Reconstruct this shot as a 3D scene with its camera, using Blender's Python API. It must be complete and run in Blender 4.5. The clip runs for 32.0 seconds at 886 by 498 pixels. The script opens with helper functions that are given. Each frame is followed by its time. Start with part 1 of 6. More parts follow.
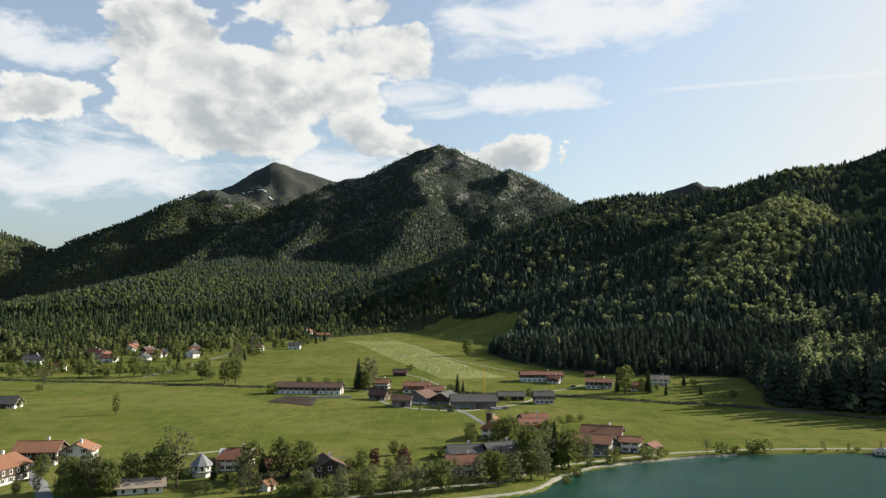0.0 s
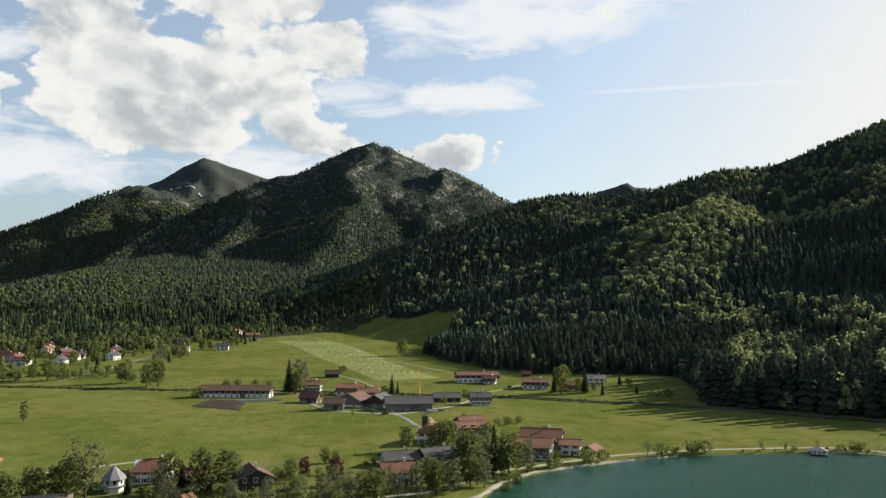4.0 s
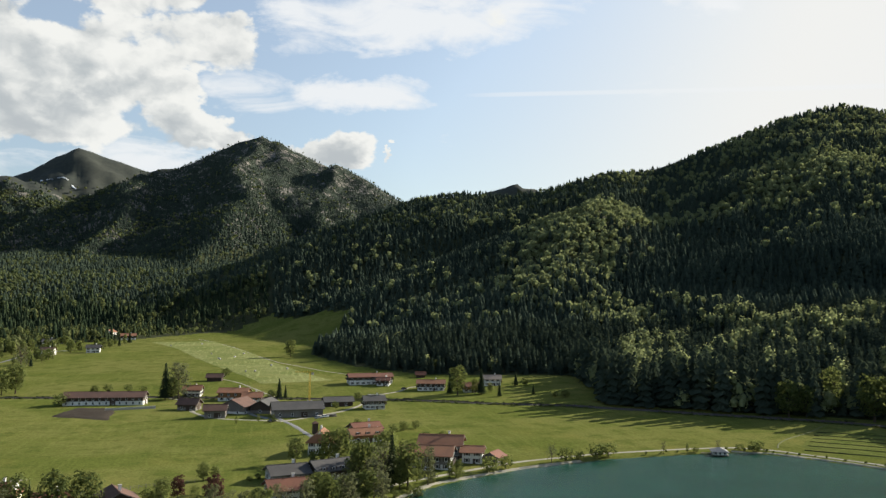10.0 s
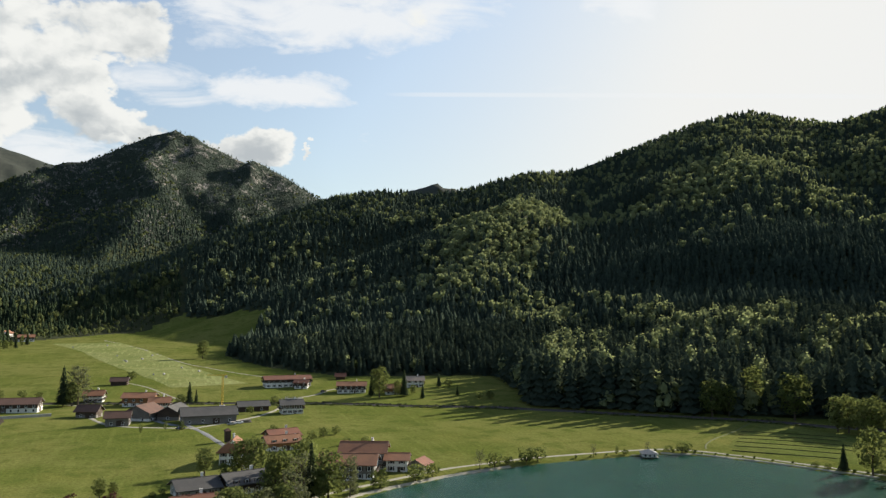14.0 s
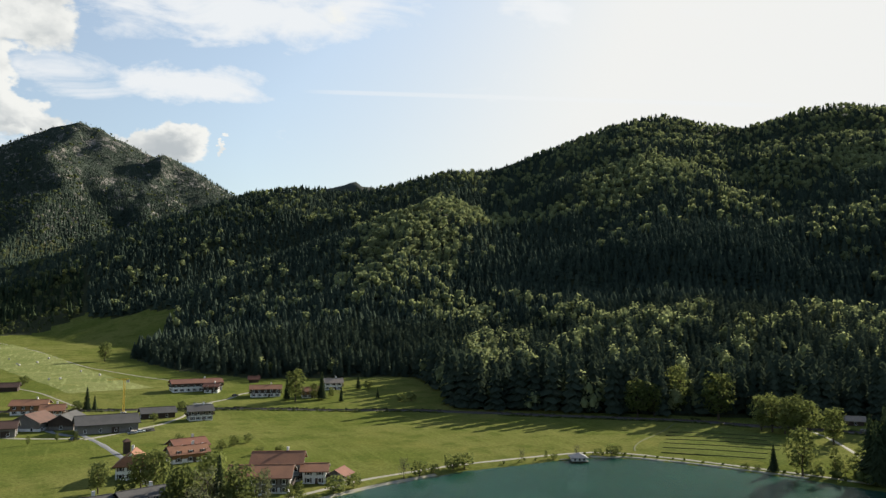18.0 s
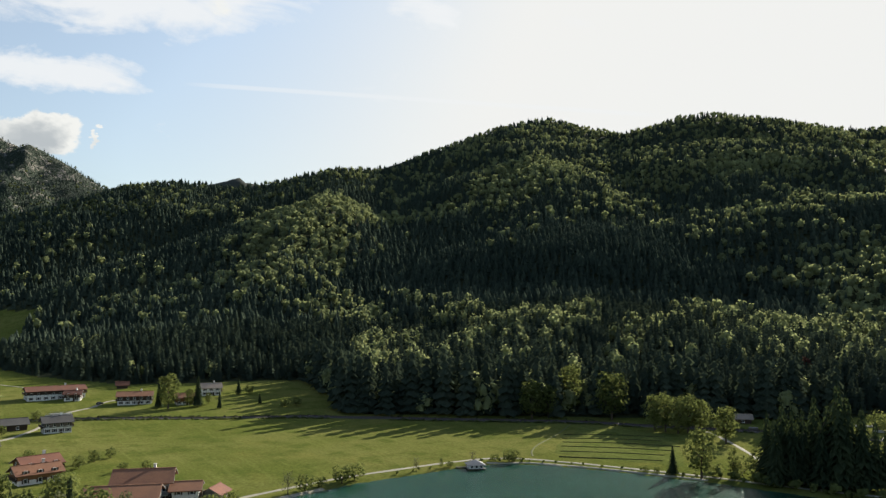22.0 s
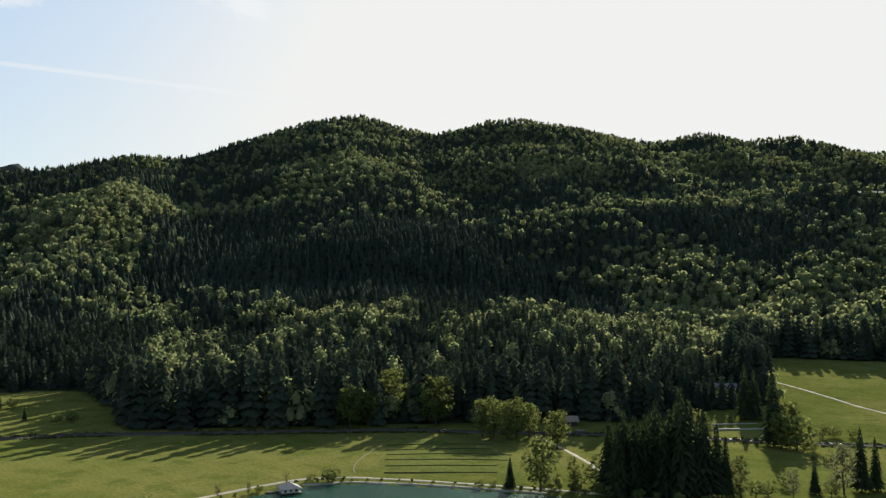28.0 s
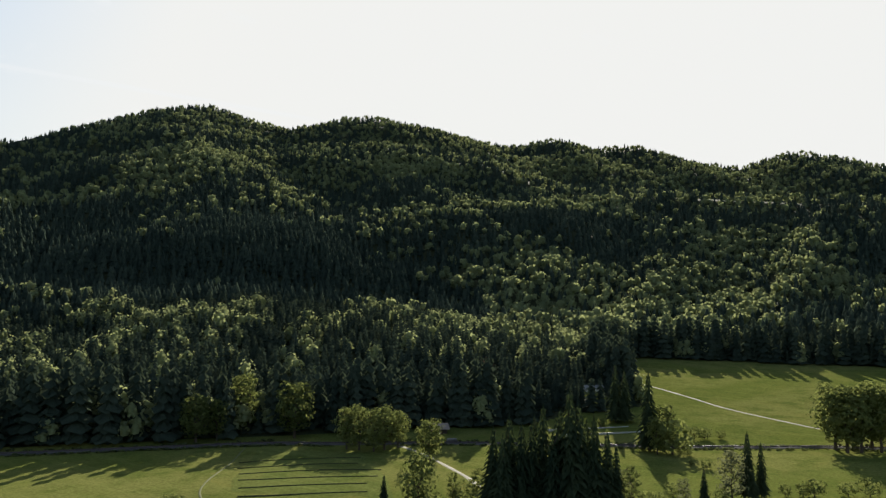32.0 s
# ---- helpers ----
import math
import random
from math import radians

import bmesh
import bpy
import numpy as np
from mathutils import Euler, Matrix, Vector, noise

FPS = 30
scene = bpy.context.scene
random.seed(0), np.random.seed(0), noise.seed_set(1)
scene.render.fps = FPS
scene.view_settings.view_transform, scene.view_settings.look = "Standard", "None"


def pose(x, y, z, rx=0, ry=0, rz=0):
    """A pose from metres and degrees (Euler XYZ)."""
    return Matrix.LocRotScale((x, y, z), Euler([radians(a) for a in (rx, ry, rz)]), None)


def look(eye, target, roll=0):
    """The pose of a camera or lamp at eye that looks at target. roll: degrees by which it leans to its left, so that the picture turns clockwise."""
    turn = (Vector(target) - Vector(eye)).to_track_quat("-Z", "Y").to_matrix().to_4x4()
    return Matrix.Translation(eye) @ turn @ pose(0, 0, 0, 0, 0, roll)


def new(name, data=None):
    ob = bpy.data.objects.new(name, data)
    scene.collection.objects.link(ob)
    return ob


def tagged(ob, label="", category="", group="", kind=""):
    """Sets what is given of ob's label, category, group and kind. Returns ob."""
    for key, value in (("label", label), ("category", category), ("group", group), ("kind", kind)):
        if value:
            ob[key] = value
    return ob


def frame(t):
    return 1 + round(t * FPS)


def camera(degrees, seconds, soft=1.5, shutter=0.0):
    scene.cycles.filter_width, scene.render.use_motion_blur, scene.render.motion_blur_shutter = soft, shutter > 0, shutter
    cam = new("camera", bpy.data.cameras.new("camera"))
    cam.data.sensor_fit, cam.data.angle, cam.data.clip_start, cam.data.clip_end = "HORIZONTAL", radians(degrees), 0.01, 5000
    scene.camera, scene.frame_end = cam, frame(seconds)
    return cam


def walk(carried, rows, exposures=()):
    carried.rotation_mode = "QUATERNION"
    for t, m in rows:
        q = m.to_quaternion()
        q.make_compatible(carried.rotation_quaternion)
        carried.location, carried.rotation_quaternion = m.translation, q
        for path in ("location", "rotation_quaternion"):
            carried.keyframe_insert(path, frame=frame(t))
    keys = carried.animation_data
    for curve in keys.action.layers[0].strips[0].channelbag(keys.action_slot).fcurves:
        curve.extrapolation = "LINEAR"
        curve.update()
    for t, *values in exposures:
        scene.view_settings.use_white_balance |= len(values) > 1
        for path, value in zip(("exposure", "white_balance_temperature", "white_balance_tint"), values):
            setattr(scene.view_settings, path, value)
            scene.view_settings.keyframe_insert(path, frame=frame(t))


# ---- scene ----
# camera: a drone gliding forward over the lake while it pans to the right; rows: t, x, y, z, yaw, pitch, roll
cam = camera(57.93, 32.0, soft=1.4)
ROWS = [
    (0, 0.0, 0.0, 63.00, 0.00, 4.35, -0.45),
    (1, -0.2, 3.8, 63.06, -1.18, 4.34, -0.46),
    (2, -0.3, 7.7, 63.11, -2.30, 4.32, -0.44),
    (3, -0.5, 11.5, 63.15, -3.47, 4.32, -0.43),
    (3.5, -0.6, 13.5, 63.16, -4.10, 4.32, -0.39),
    (5.5, -0.8, 21.5, 63.20, -6.67, 4.30, -0.37),
    (6, -0.8, 23.5, 63.20, -7.31, 4.30, -0.38),
    (7, -0.9, 27.6, 63.20, -8.58, 4.29, -0.38),
    (8, -0.8, 31.8, 63.19, -9.83, 4.28, -0.36),
    (9, -0.7, 36.0, 63.17, -11.08, 4.29, -0.34),
    (10, -0.5, 40.3, 63.14, -12.60, 4.29, -0.33),
    (11, -0.1, 44.7, 63.10, -14.14, 4.30, -0.32),
    (12, 0.3, 49.2, 63.06, -15.45, 4.30, -0.31),
    (13, 0.9, 53.7, 63.01, -16.88, 4.29, -0.31),
    (14, 1.6, 58.3, 62.95, -18.37, 4.29, -0.30),
    (15, 2.5, 63.0, 62.89, -19.87, 4.29, -0.28),
    (15.5, 3.0, 65.4, 62.85, -20.59, 4.29, -0.29),
    (17.5, 5.4, 75.2, 62.70, -23.33, 4.28, -0.22),
    (18, 6.1, 77.7, 62.66, -24.25, 4.28, -0.23),
    (19, 7.8, 82.8, 62.57, -26.16, 4.28, -0.20),
    (20, 9.6, 88.0, 62.48, -28.06, 4.28, -0.20),
    (21, 11.6, 93.3, 62.39, -30.21, 4.30, -0.18),
    (22, 13.9, 98.7, 62.29, -32.37, 4.31, -0.17),
    (23, 16.5, 104.2, 62.19, -34.52, 4.33, -0.14),
    (24, 19.3, 109.9, 62.08, -36.64, 4.32, -0.15),
    (25, 22.4, 115.6, 61.97, -38.98, 4.33, -0.16),
    (25.5, 24.0, 118.6, 61.92, -40.11, 4.34, -0.15),
    (27.5, 31.4, 130.6, 61.69, -44.83, 4.35, -0.15),
    (28, 33.5, 133.7, 61.64, -46.08, 4.34, -0.17),
    (29, 37.8, 140.0, 61.52, -48.48, 4.36, -0.19),
    (30, 42.5, 146.4, 61.40, -50.99, 4.38, -0.22),
    (31, 47.5, 153.0, 61.28, -53.51, 4.41, -0.33),
    (32, 52.9, 159.7, 61.17, -56.70, 4.44, -0.36),
]
walk(cam, [(t, pose(x, y, z, 90 + pitch, roll, yaw)) for t, x, y, z, yaw, pitch, roll in ROWS], [(0.0, 1.22, 6450, 8), (32.0, 1.22, 6450, 8)])

# ---- light ----
SUN_AZ, SUN_EL = 66.5, 21.6          # degrees from +y towards +x, and up
sun = new("sun", bpy.data.lights.new("sun", "SUN"))
sun.data.energy, sun.data.angle, sun.data.color = 5.0, radians(0.6), (1.0, 0.93, 0.80)
sun.matrix_world = look((0, 0, 300), (-math.sin(radians(SUN_AZ)) * math.cos(radians(SUN_EL)), -math.cos(radians(SUN_AZ)) * math.cos(radians(SUN_EL)), 300 - math.sin(radians(SUN_EL))))


def way(az, el):
    a, e = radians(az), radians(el)
    return (math.sin(a) * math.cos(e), math.cos(a) * math.cos(e), math.sin(e))


class Nodes:
    """A short hand for node trees."""

    def __init__(self, tree):
        self.t = tree
        tree.nodes.clear()

    def add(self, kind, props=None, **ins):
        n = self.t.nodes.new(kind)
        for k, v in (props or {}).items():
            setattr(n, k, v)
        for k, v in ins.items():
            k = int(k[1:]) if k[0] == "i" and k[1:].isdigit() else k.replace("_", " ")
            self.put(n.inputs[k], v)
        return n

    def put(self, socket, v):
        if isinstance(v, bpy.types.NodeSocket):
            self.t.links.new(v, socket)
        elif isinstance(v, bpy.types.Node):
            self.t.links.new(v.outputs[0], socket)
        else:
            socket.default_value = v

    def math(self, op, a, b=0.0, c=0.0, clamp=False):
        n = self.add("ShaderNodeMath", {"operation": op, "use_clamp": clamp}, i0=a, i1=b)
        if op in ("MULTIPLY_ADD",):
            self.put(n.inputs[2], c)
        return n.outputs[0]

    def ramp(self, v, lo, hi, a=0.0, b=1.0):
        n = self.add("ShaderNodeMapRange", {"interpolation_type": "SMOOTHSTEP"}, i0=v, i1=lo, i2=hi, i3=a, i4=b)
        return n.outputs[0]

    def dot(self, v, d):
        n = self.add("ShaderNodeVectorMath", {"operation": "DOT_PRODUCT"}, i0=v, i1=d)
        return n.outputs["Value"]

    def noise(self, v, scale, detail=6.0, rough=0.55, distort=0.0):
        n = self.add("ShaderNodeTexNoise", {}, Vector=v, Scale=scale, Detail=detail, Roughness=rough, Distortion=distort)
        return n.outputs["Fac"]

    def mix(self, f, a, b):
        n = self.add("ShaderNodeMix", {"data_type": "RGBA"}, Factor=f)
        self.put(n.inputs[6], a)
        self.put(n.inputs[7], b)
        return n.outputs[2]


def make_sky():
    w = bpy.data.worlds.new("sky")
    scene.world = w
    w.use_nodes = True
    g = Nodes(w.node_tree)
    sky = g.add("ShaderNodeTexSky", {"sky_type": "NISHITA", "sun_disc": False, "sun_elevation": radians(SUN_EL), "sun_rotation": radians(SUN_AZ), "air_density": 1.0, "dust_density": 2.4, "ozone_density": 1.2})
    d = g.add("ShaderNodeTexCoord").outputs["Generated"]
    flat = g.add("ShaderNodeMapping", {}, Vector=d, Scale=(1.0, 1.0, 1.45)).outputs[0]
    warp = g.add("ShaderNodeTexNoise", {}, Vector=flat, Scale=16.0, Detail=4.0, Roughness=0.6).outputs["Color"]
    warp = g.add("ShaderNodeVectorMath", {"operation": "MULTIPLY_ADD"}, i0=warp, i1=(0.045, 0.045, 0.045), i2=flat).outputs[0]

    def heaps(v):
        """Rounded heaps of cloud at three sizes."""
        total = g.math("MULTIPLY", g.noise(v, 8.0, 9.0, 0.56, 0.1), 1.05)
        for size, amount in ((15.0, 0.26), (34.0, 0.12), (75.0, 0.055)):
            cell = g.add("ShaderNodeTexVoronoi", {"feature": "SMOOTH_F1"}, Vector=v, Scale=size, Smoothness=0.35).outputs["Distance"]
            total = g.math("SUBTRACT", total, g.math("MULTIPLY", g.math("SUBTRACT", cell, 0.42), amount))
        return total

    fbm = heaps(warp)
    sunward = g.add("ShaderNodeMapping", {}, Vector=warp, Location=(0.016, 0.004, 0.022)).outputs[0]
    fbm_sun = heaps(sunward)
    part_d = g.add("ShaderNodeSeparateXYZ", {}, Vector=d)
    level = g.math("SQRT", g.math("ADD", g.math("POWER", part_d.outputs[0], 2.0), g.math("POWER", part_d.outputs[1], 2.0)))
    compass = g.math("ARCTAN2", part_d.outputs[0], part_d.outputs[1])
    rise = g.math("ARCTAN2", part_d.outputs[2], level)
    dome = g.add("ShaderNodeCombineXYZ", {}, X=compass, Y=rise).outputs[0]
    drift = g.add("ShaderNodeTexNoise", {}, Vector=flat, Scale=11.0, Detail=5.0, Roughness=0.62).outputs["Color"]
    drift = g.add("ShaderNodeVectorMath", {"operation": "SUBTRACT"}, i0=drift, i1=(0.5, 0.5, 0.5)).outputs[0]
    dome = g.add("ShaderNodeVectorMath", {"operation": "MULTIPLY_ADD"}, i0=drift, i1=(0.16, 0.085, 0.0), i2=dome).outputs[0]

    def banks(rows, inner, outer):
        """Soft ovals on the sky: azimuth, elevation, half width and half height in degrees, strength."""
        total = 0.0
        for az, el, wide, tall, amount in rows:
            q = g.add("ShaderNodeVectorMath", {"operation": "SUBTRACT"}, i0=dome, i1=(radians(az), radians(el), 0)).outputs[0]
            q = g.add("ShaderNodeVectorMath", {"operation": "MULTIPLY"}, i0=q, i1=(1 / radians(wide), 1 / radians(tall), 0)).outputs[0]
            q = g.add("ShaderNodeVectorMath", {"operation": "LENGTH"}, i0=q).outputs["Value"]
            q = g.ramp(q, outer, inner, 0.0, amount)
            total = g.math("MAXIMUM", total, q)
        return total

    # heaped cumulus over the valley, open sky towards the sun
    heap = banks(((-19.6, 18.2, 4.6, 2.7, 1.1), (-22.4, 16.3, 3.2, 2.4, 1.05), (-17.6, 15.0, 7.0, 4.6, 1.2), (-10.4, 15.6, 6.2, 4.2, 1.2), (-6.6, 14.2, 3.6, 2.3, 1.1), (-3.4, 18.0, 5.2, 2.7, 1.1), (-7.5, 17.4, 5.4, 2.8, 1.1),
                  (-9.0, 20.6, 6.0, 2.8, 1.05), (-18.8, 22.2, 3.2, 1.8, 1.0), (-14.2, 11.9, 8.4, 2.2, 1.1), (-5.4, 11.9, 5.0, 2.0, 1.1), (-1.5, 11.0, 3.0, 1.5, 1.0), (-27.4, 13.3, 4.0, 1.8, 1.1), (4.0, 10.8, 4.2, 1.9, 1.15), (9.1, 10.9, 0.6, 0.35, 0.7),
                  (-8.0, 25.5, 14.0, 3.0, 1.0), (-48.0, 14.0, 9.0, 4.0, 0.95), (-100.0, 18.0, 12.0, 5.0, 0.9)), 0.35, 1.30)
    dens = g.math("MULTIPLY_ADD", g.math("SUBTRACT", fbm, 0.55), 2.1, heap)
    cumulus = g.ramp(dens, 0.36, 0.66)
    relief = g.math("MULTIPLY_ADD", g.math("SUBTRACT", fbm_sun, fbm), 3.0, g.ramp(dens, 0.70, 1.30, 0.0, 0.62))
    core = g.ramp(relief, -0.20, 0.85)
    # thin veils higher up
    veil_map = g.add("ShaderNodeMapping", {}, Vector=d, Scale=(1.0, 1.3, 3.0), Rotation=(0.12, 0.05, 0.3)).outputs[0]
    veil = g.noise(veil_map, 8.0, 10.0, 0.60, 0.7)
    thin_banks = banks(((12.0, 20.4, 11.0, 2.4, 1.0), (16.5, 21.6, 7.0, 2.0, 0.9), (7.0, 15.4, 5.2, 1.5, 1.0), (3.0, 19.6, 3.6, 2.2, 0.85), (-24.5, 9.2, 10.0, 2.8, 0.95), (-27.0, 16.6, 4.8, 1.7, 0.95), (-2.0, 14.6, 6.0, 3.0, 0.55), (31.0, 21.0, 3.0, 1.4, 0.8), (-8.0, 9.0, 12.0, 2.4, 0.7)), 0.1, 1.5)
    veil = g.ramp(g.math("MULTIPLY_ADD", thin_banks, 0.42, veil), 0.52, 0.95, 0.0, 0.95)
    # one long condensation trail
    a, b = Vector(way(19.4, 15.2)), Vector(way(43.0, 13.9))
    n = a.cross(b).normalized()
    mid = (a + b).normalized()
    off = g.math("ABSOLUTE", g.dot(d, n))
    trail = g.math("MULTIPLY", g.ramp(off, 0.0048, 0.0012), g.ramp(g.dot(d, mid), 0.945, 0.975))
    trail = g.math("MULTIPLY", trail, 0.55)
    lit = g.mix(core, (1.0, 0.99, 0.955, 1), (0.55, 0.585, 0.61, 1))
    cool = g.add("ShaderNodeVectorMath", {"operation": "MULTIPLY"}, i0=sky.outputs[0], i1=(0.90, 1.0, 1.06))
    strength = g.add("ShaderNodeVectorMath", {"operation": "SCALE"}, i0=cool.outputs[0], Scale=SKY)
    xyz = g.add("ShaderNodeSeparateXYZ", {}, Vector=strength.outputs[0])
    peak = g.math("MAXIMUM", g.math("MAXIMUM", xyz.outputs[0], xyz.outputs[1]), xyz.outputs[2])
    strength = g.add("ShaderNodeVectorMath", {"operation": "SCALE"}, i0=strength.outputs[0], Scale=g.math("MINIMUM", g.math("DIVIDE", 0.380, peak), 1.0))
    strength = g.add("ShaderNodeVectorMath", {"operation": "MULTIPLY"}, i0=g.mix(g.ramp(peak, 0.33, 0.68), strength.outputs[0], (0.384, 0.377, 0.366, 1)), i1=(1.0, 1.0, 1.0))
    cloud = g.add("ShaderNodeVectorMath", {"operation": "SCALE"}, i0=lit, Scale=CLOUD)
    thin = g.math("MAXIMUM", g.math("MAXIMUM", veil, trail), g.ramp(rise, radians(18), radians(48), 0.22, 0.02))
    col = g.mix(thin, strength.outputs[0], g.add("ShaderNodeVectorMath", {"operation": "SCALE"}, i0=(0.97, 0.98, 1.0), Scale=CLOUD).outputs[0])
    col = g.mix(cumulus, col, cloud.outputs[0])
    bg = g.add("ShaderNodeBackground", {}, Color=col, Strength=1.0)
    g.add("ShaderNodeOutputWorld", {}, Surface=bg)


SKY, CLOUD = 0.070, 0.391
make_sky()

# ---- materials ----
def surface(name, base, alt=None, scale=1.0, rough=0.8, metal=0.0, bump=0.0, bump_scale=None, fine=None, vary=0.0, spec=0.3, coord="Object"):
    """A worn surface: two colours mixed by coarse and fine noise, with relief."""
    m = bpy.data.materials.new(name)
    m.use_nodes = True
    g = Nodes(m.node_tree)
    v = g.add("ShaderNodeNewGeometry").outputs["Position"] if coord == "World" else g.add("ShaderNodeTexCoord").outputs["Object"]
    alt = alt or tuple(c * 0.72 for c in base)
    coarse = g.noise(v, scale * 0.22, 4.0, 0.6)
    small = g.noise(v, fine or scale * 2.3, 5.0, 0.6)
    f = g.ramp(g.math("MULTIPLY_ADD", small, 0.55, g.math("MULTIPLY", coarse, 0.6)), 0.42, 0.74)
    col = g.mix(f, (*base, 1), (*alt, 1))
    if vary:
        r = g.add("ShaderNodeObjectInfo").outputs["Random"]
        val = g.math("MULTIPLY_ADD", r, vary, 1.0 - vary / 2)
        col = g.add("ShaderNodeHueSaturation", {}, Color=col, Value=val).outputs[0]
    p = g.add("ShaderNodeBsdfPrincipled", {}, Base_Color=col, Roughness=rough, Metallic=metal)
    p.inputs["Specular IOR Level"].default_value = spec
    if bump:
        b = g.add("ShaderNodeBump", {}, Strength=0.6, Distance=bump, Height=g.noise(v, bump_scale or scale * 4, 5.0, 0.6))
        g.put(p.inputs["Normal"], b)
    g.add("ShaderNodeOutputMaterial", {}, Surface=p)
    return m


def foliage(name, dark, light, glow, scale=0.35, trans=0.35, each=0.0):
    """Leaves or needles: tint differs from tree to tree, light also passes through the leaf."""
    m = bpy.data.materials.new(name)
    m.use_nodes = True
    g = Nodes(m.node_tree)
    tint = g.add("ShaderNodeAttribute", {"attribute_name": "tint"}).outputs["Fac"]
    pos = g.add("ShaderNodeNewGeometry").outputs["Position"]
    f = g.math("ADD", g.math("MULTIPLY", tint, 0.8), g.math("MULTIPLY_ADD", g.noise(pos, scale, 3.0), 0.8, -0.30), clamp=True)
    if each:
        f = g.math("ADD", f, g.math("MULTIPLY_ADD", g.add("ShaderNodeObjectInfo").outputs["Random"], each, -each / 2), clamp=True)
    col = g.mix(f, (*dark, 1), (*light, 1))
    leaf = g.noise(pos, 1.1, 3.0, 0.7)
    col = g.add("ShaderNodeHueSaturation", {}, Color=col, Value=g.math("MULTIPLY_ADD", leaf, 1.1, 0.45)).outputs[0]
    d = g.add("ShaderNodeBsdfDiffuse", {}, Color=col, Normal=g.add("ShaderNodeBump", {}, Strength=0.8, Distance=0.5, Height=leaf))
    t = g.add("ShaderNodeBsdfTranslucent", {}, Color=g.mix(f, (*[c * 0.8 for c in glow], 1), (*glow, 1)))
    s = g.add("ShaderNodeMixShader", {}, i0=trans, i1=d, i2=t)
    g.add("ShaderNodeOutputMaterial", {}, Surface=s)
    return m


def meadow_material(name, a, b, c, stripes=0.0):
    m = bpy.data.materials.new(name)
    m.use_nodes = True
    g = Nodes(m.node_tree)
    pos = g.add("ShaderNodeNewGeometry").outputs["Position"]
    big = g.noise(pos, 0.012, 5.0, 0.6, 0.4)
    mid = g.noise(pos, 0.07, 5.0, 0.65)
    fine = g.noise(pos, 0.9, 4.0, 0.7)
    col = g.mix(g.ramp(big, 0.38, 0.62), (*a, 1), (*b, 1))
    wide = g.noise(pos, 0.035, 6.0, 0.7, 0.8)
    col = g.mix(g.math("MULTIPLY", g.ramp(wide, 0.50, 0.70), 0.5), col, (b[0] * 1.18, b[1] * 1.06, b[2], 1))
    col = g.mix(g.math("MULTIPLY", g.ramp(mid, 0.46, 0.66), 0.8), col, (*c, 1))
    # tracks of old mowing
    st = g.add("ShaderNodeMapping", {}, Vector=pos, Rotation=(0, 0, radians(24)), Scale=(0.30, 0.015, 1)).outputs[0]
    lines = g.ramp(g.noise(st, 1.0, 3.0, 0.6), 0.52, 0.66)
    col = g.mix(g.math("MULTIPLY", lines, 0.22 + stripes), col, (*[min(1, v * 1.35) for v in b], 1))
    col = g.add("ShaderNodeHueSaturation", {}, Color=col, Value=g.math("MULTIPLY_ADD", fine, 1.5, 0.25)).outputs[0]
    d = g.add("ShaderNodeBsdfPrincipled", {}, Base_Color=col, Roughness=0.9)
    d.inputs["Specular IOR Level"].default_value = 0.0
    bump = g.add("ShaderNodeBump", {}, Strength=0.7, Distance=0.25, Height=g.math("ADD", fine, g.math("MULTIPLY", mid, 2.0)))
    g.put(d.inputs["Normal"], bump)
    t = g.add("ShaderNodeBsdfTranslucent", {}, Color=col)
    g.add("ShaderNodeOutputMaterial", {}, Surface=g.add("ShaderNodeMixShader", {}, i0=0.12, i1=d, i2=t))
    return m


def rock_material():
    m = bpy.data.materials.new("mountain_rock")
    m.use_nodes = True
    g = Nodes(m.node_tree)
    pos = g.add("ShaderNodeNewGeometry").outputs["Position"]
    st = g.add("ShaderNodeMapping", {}, Vector=pos, Scale=(1, 1, 0.35)).outputs[0]
    a = g.noise(st, 0.026, 9.0, 0.68, 0.8)
    b = g.noise(st, 0.007, 5.0, 0.6)
    c = g.noise(st, 0.11, 5.0, 0.7)
    stone = g.mix(g.ramp(c, 0.35, 0.65), (0.105, 0.100, 0.092, 1), (0.225, 0.200, 0.170, 1))
    col = g.mix(g.ramp(g.math("MULTIPLY_ADD", c, 0.25, g.math("MULTIPLY_ADD", b, 0.45, a)), 0.87, 1.00), (0.030, 0.040, 0.027, 1), stone)
    p = g.add("ShaderNodeBsdfPrincipled", {}, Base_Color=col, Roughness=0.95)
    p.inputs["Specular IOR Level"].default_value = 0.1
    g.put(p.inputs["Normal"], g.add("ShaderNodeBump", {}, Strength=1.0, Distance=14.0, Height=a))
    g.add("ShaderNodeOutputMaterial", {}, Surface=p)
    return m


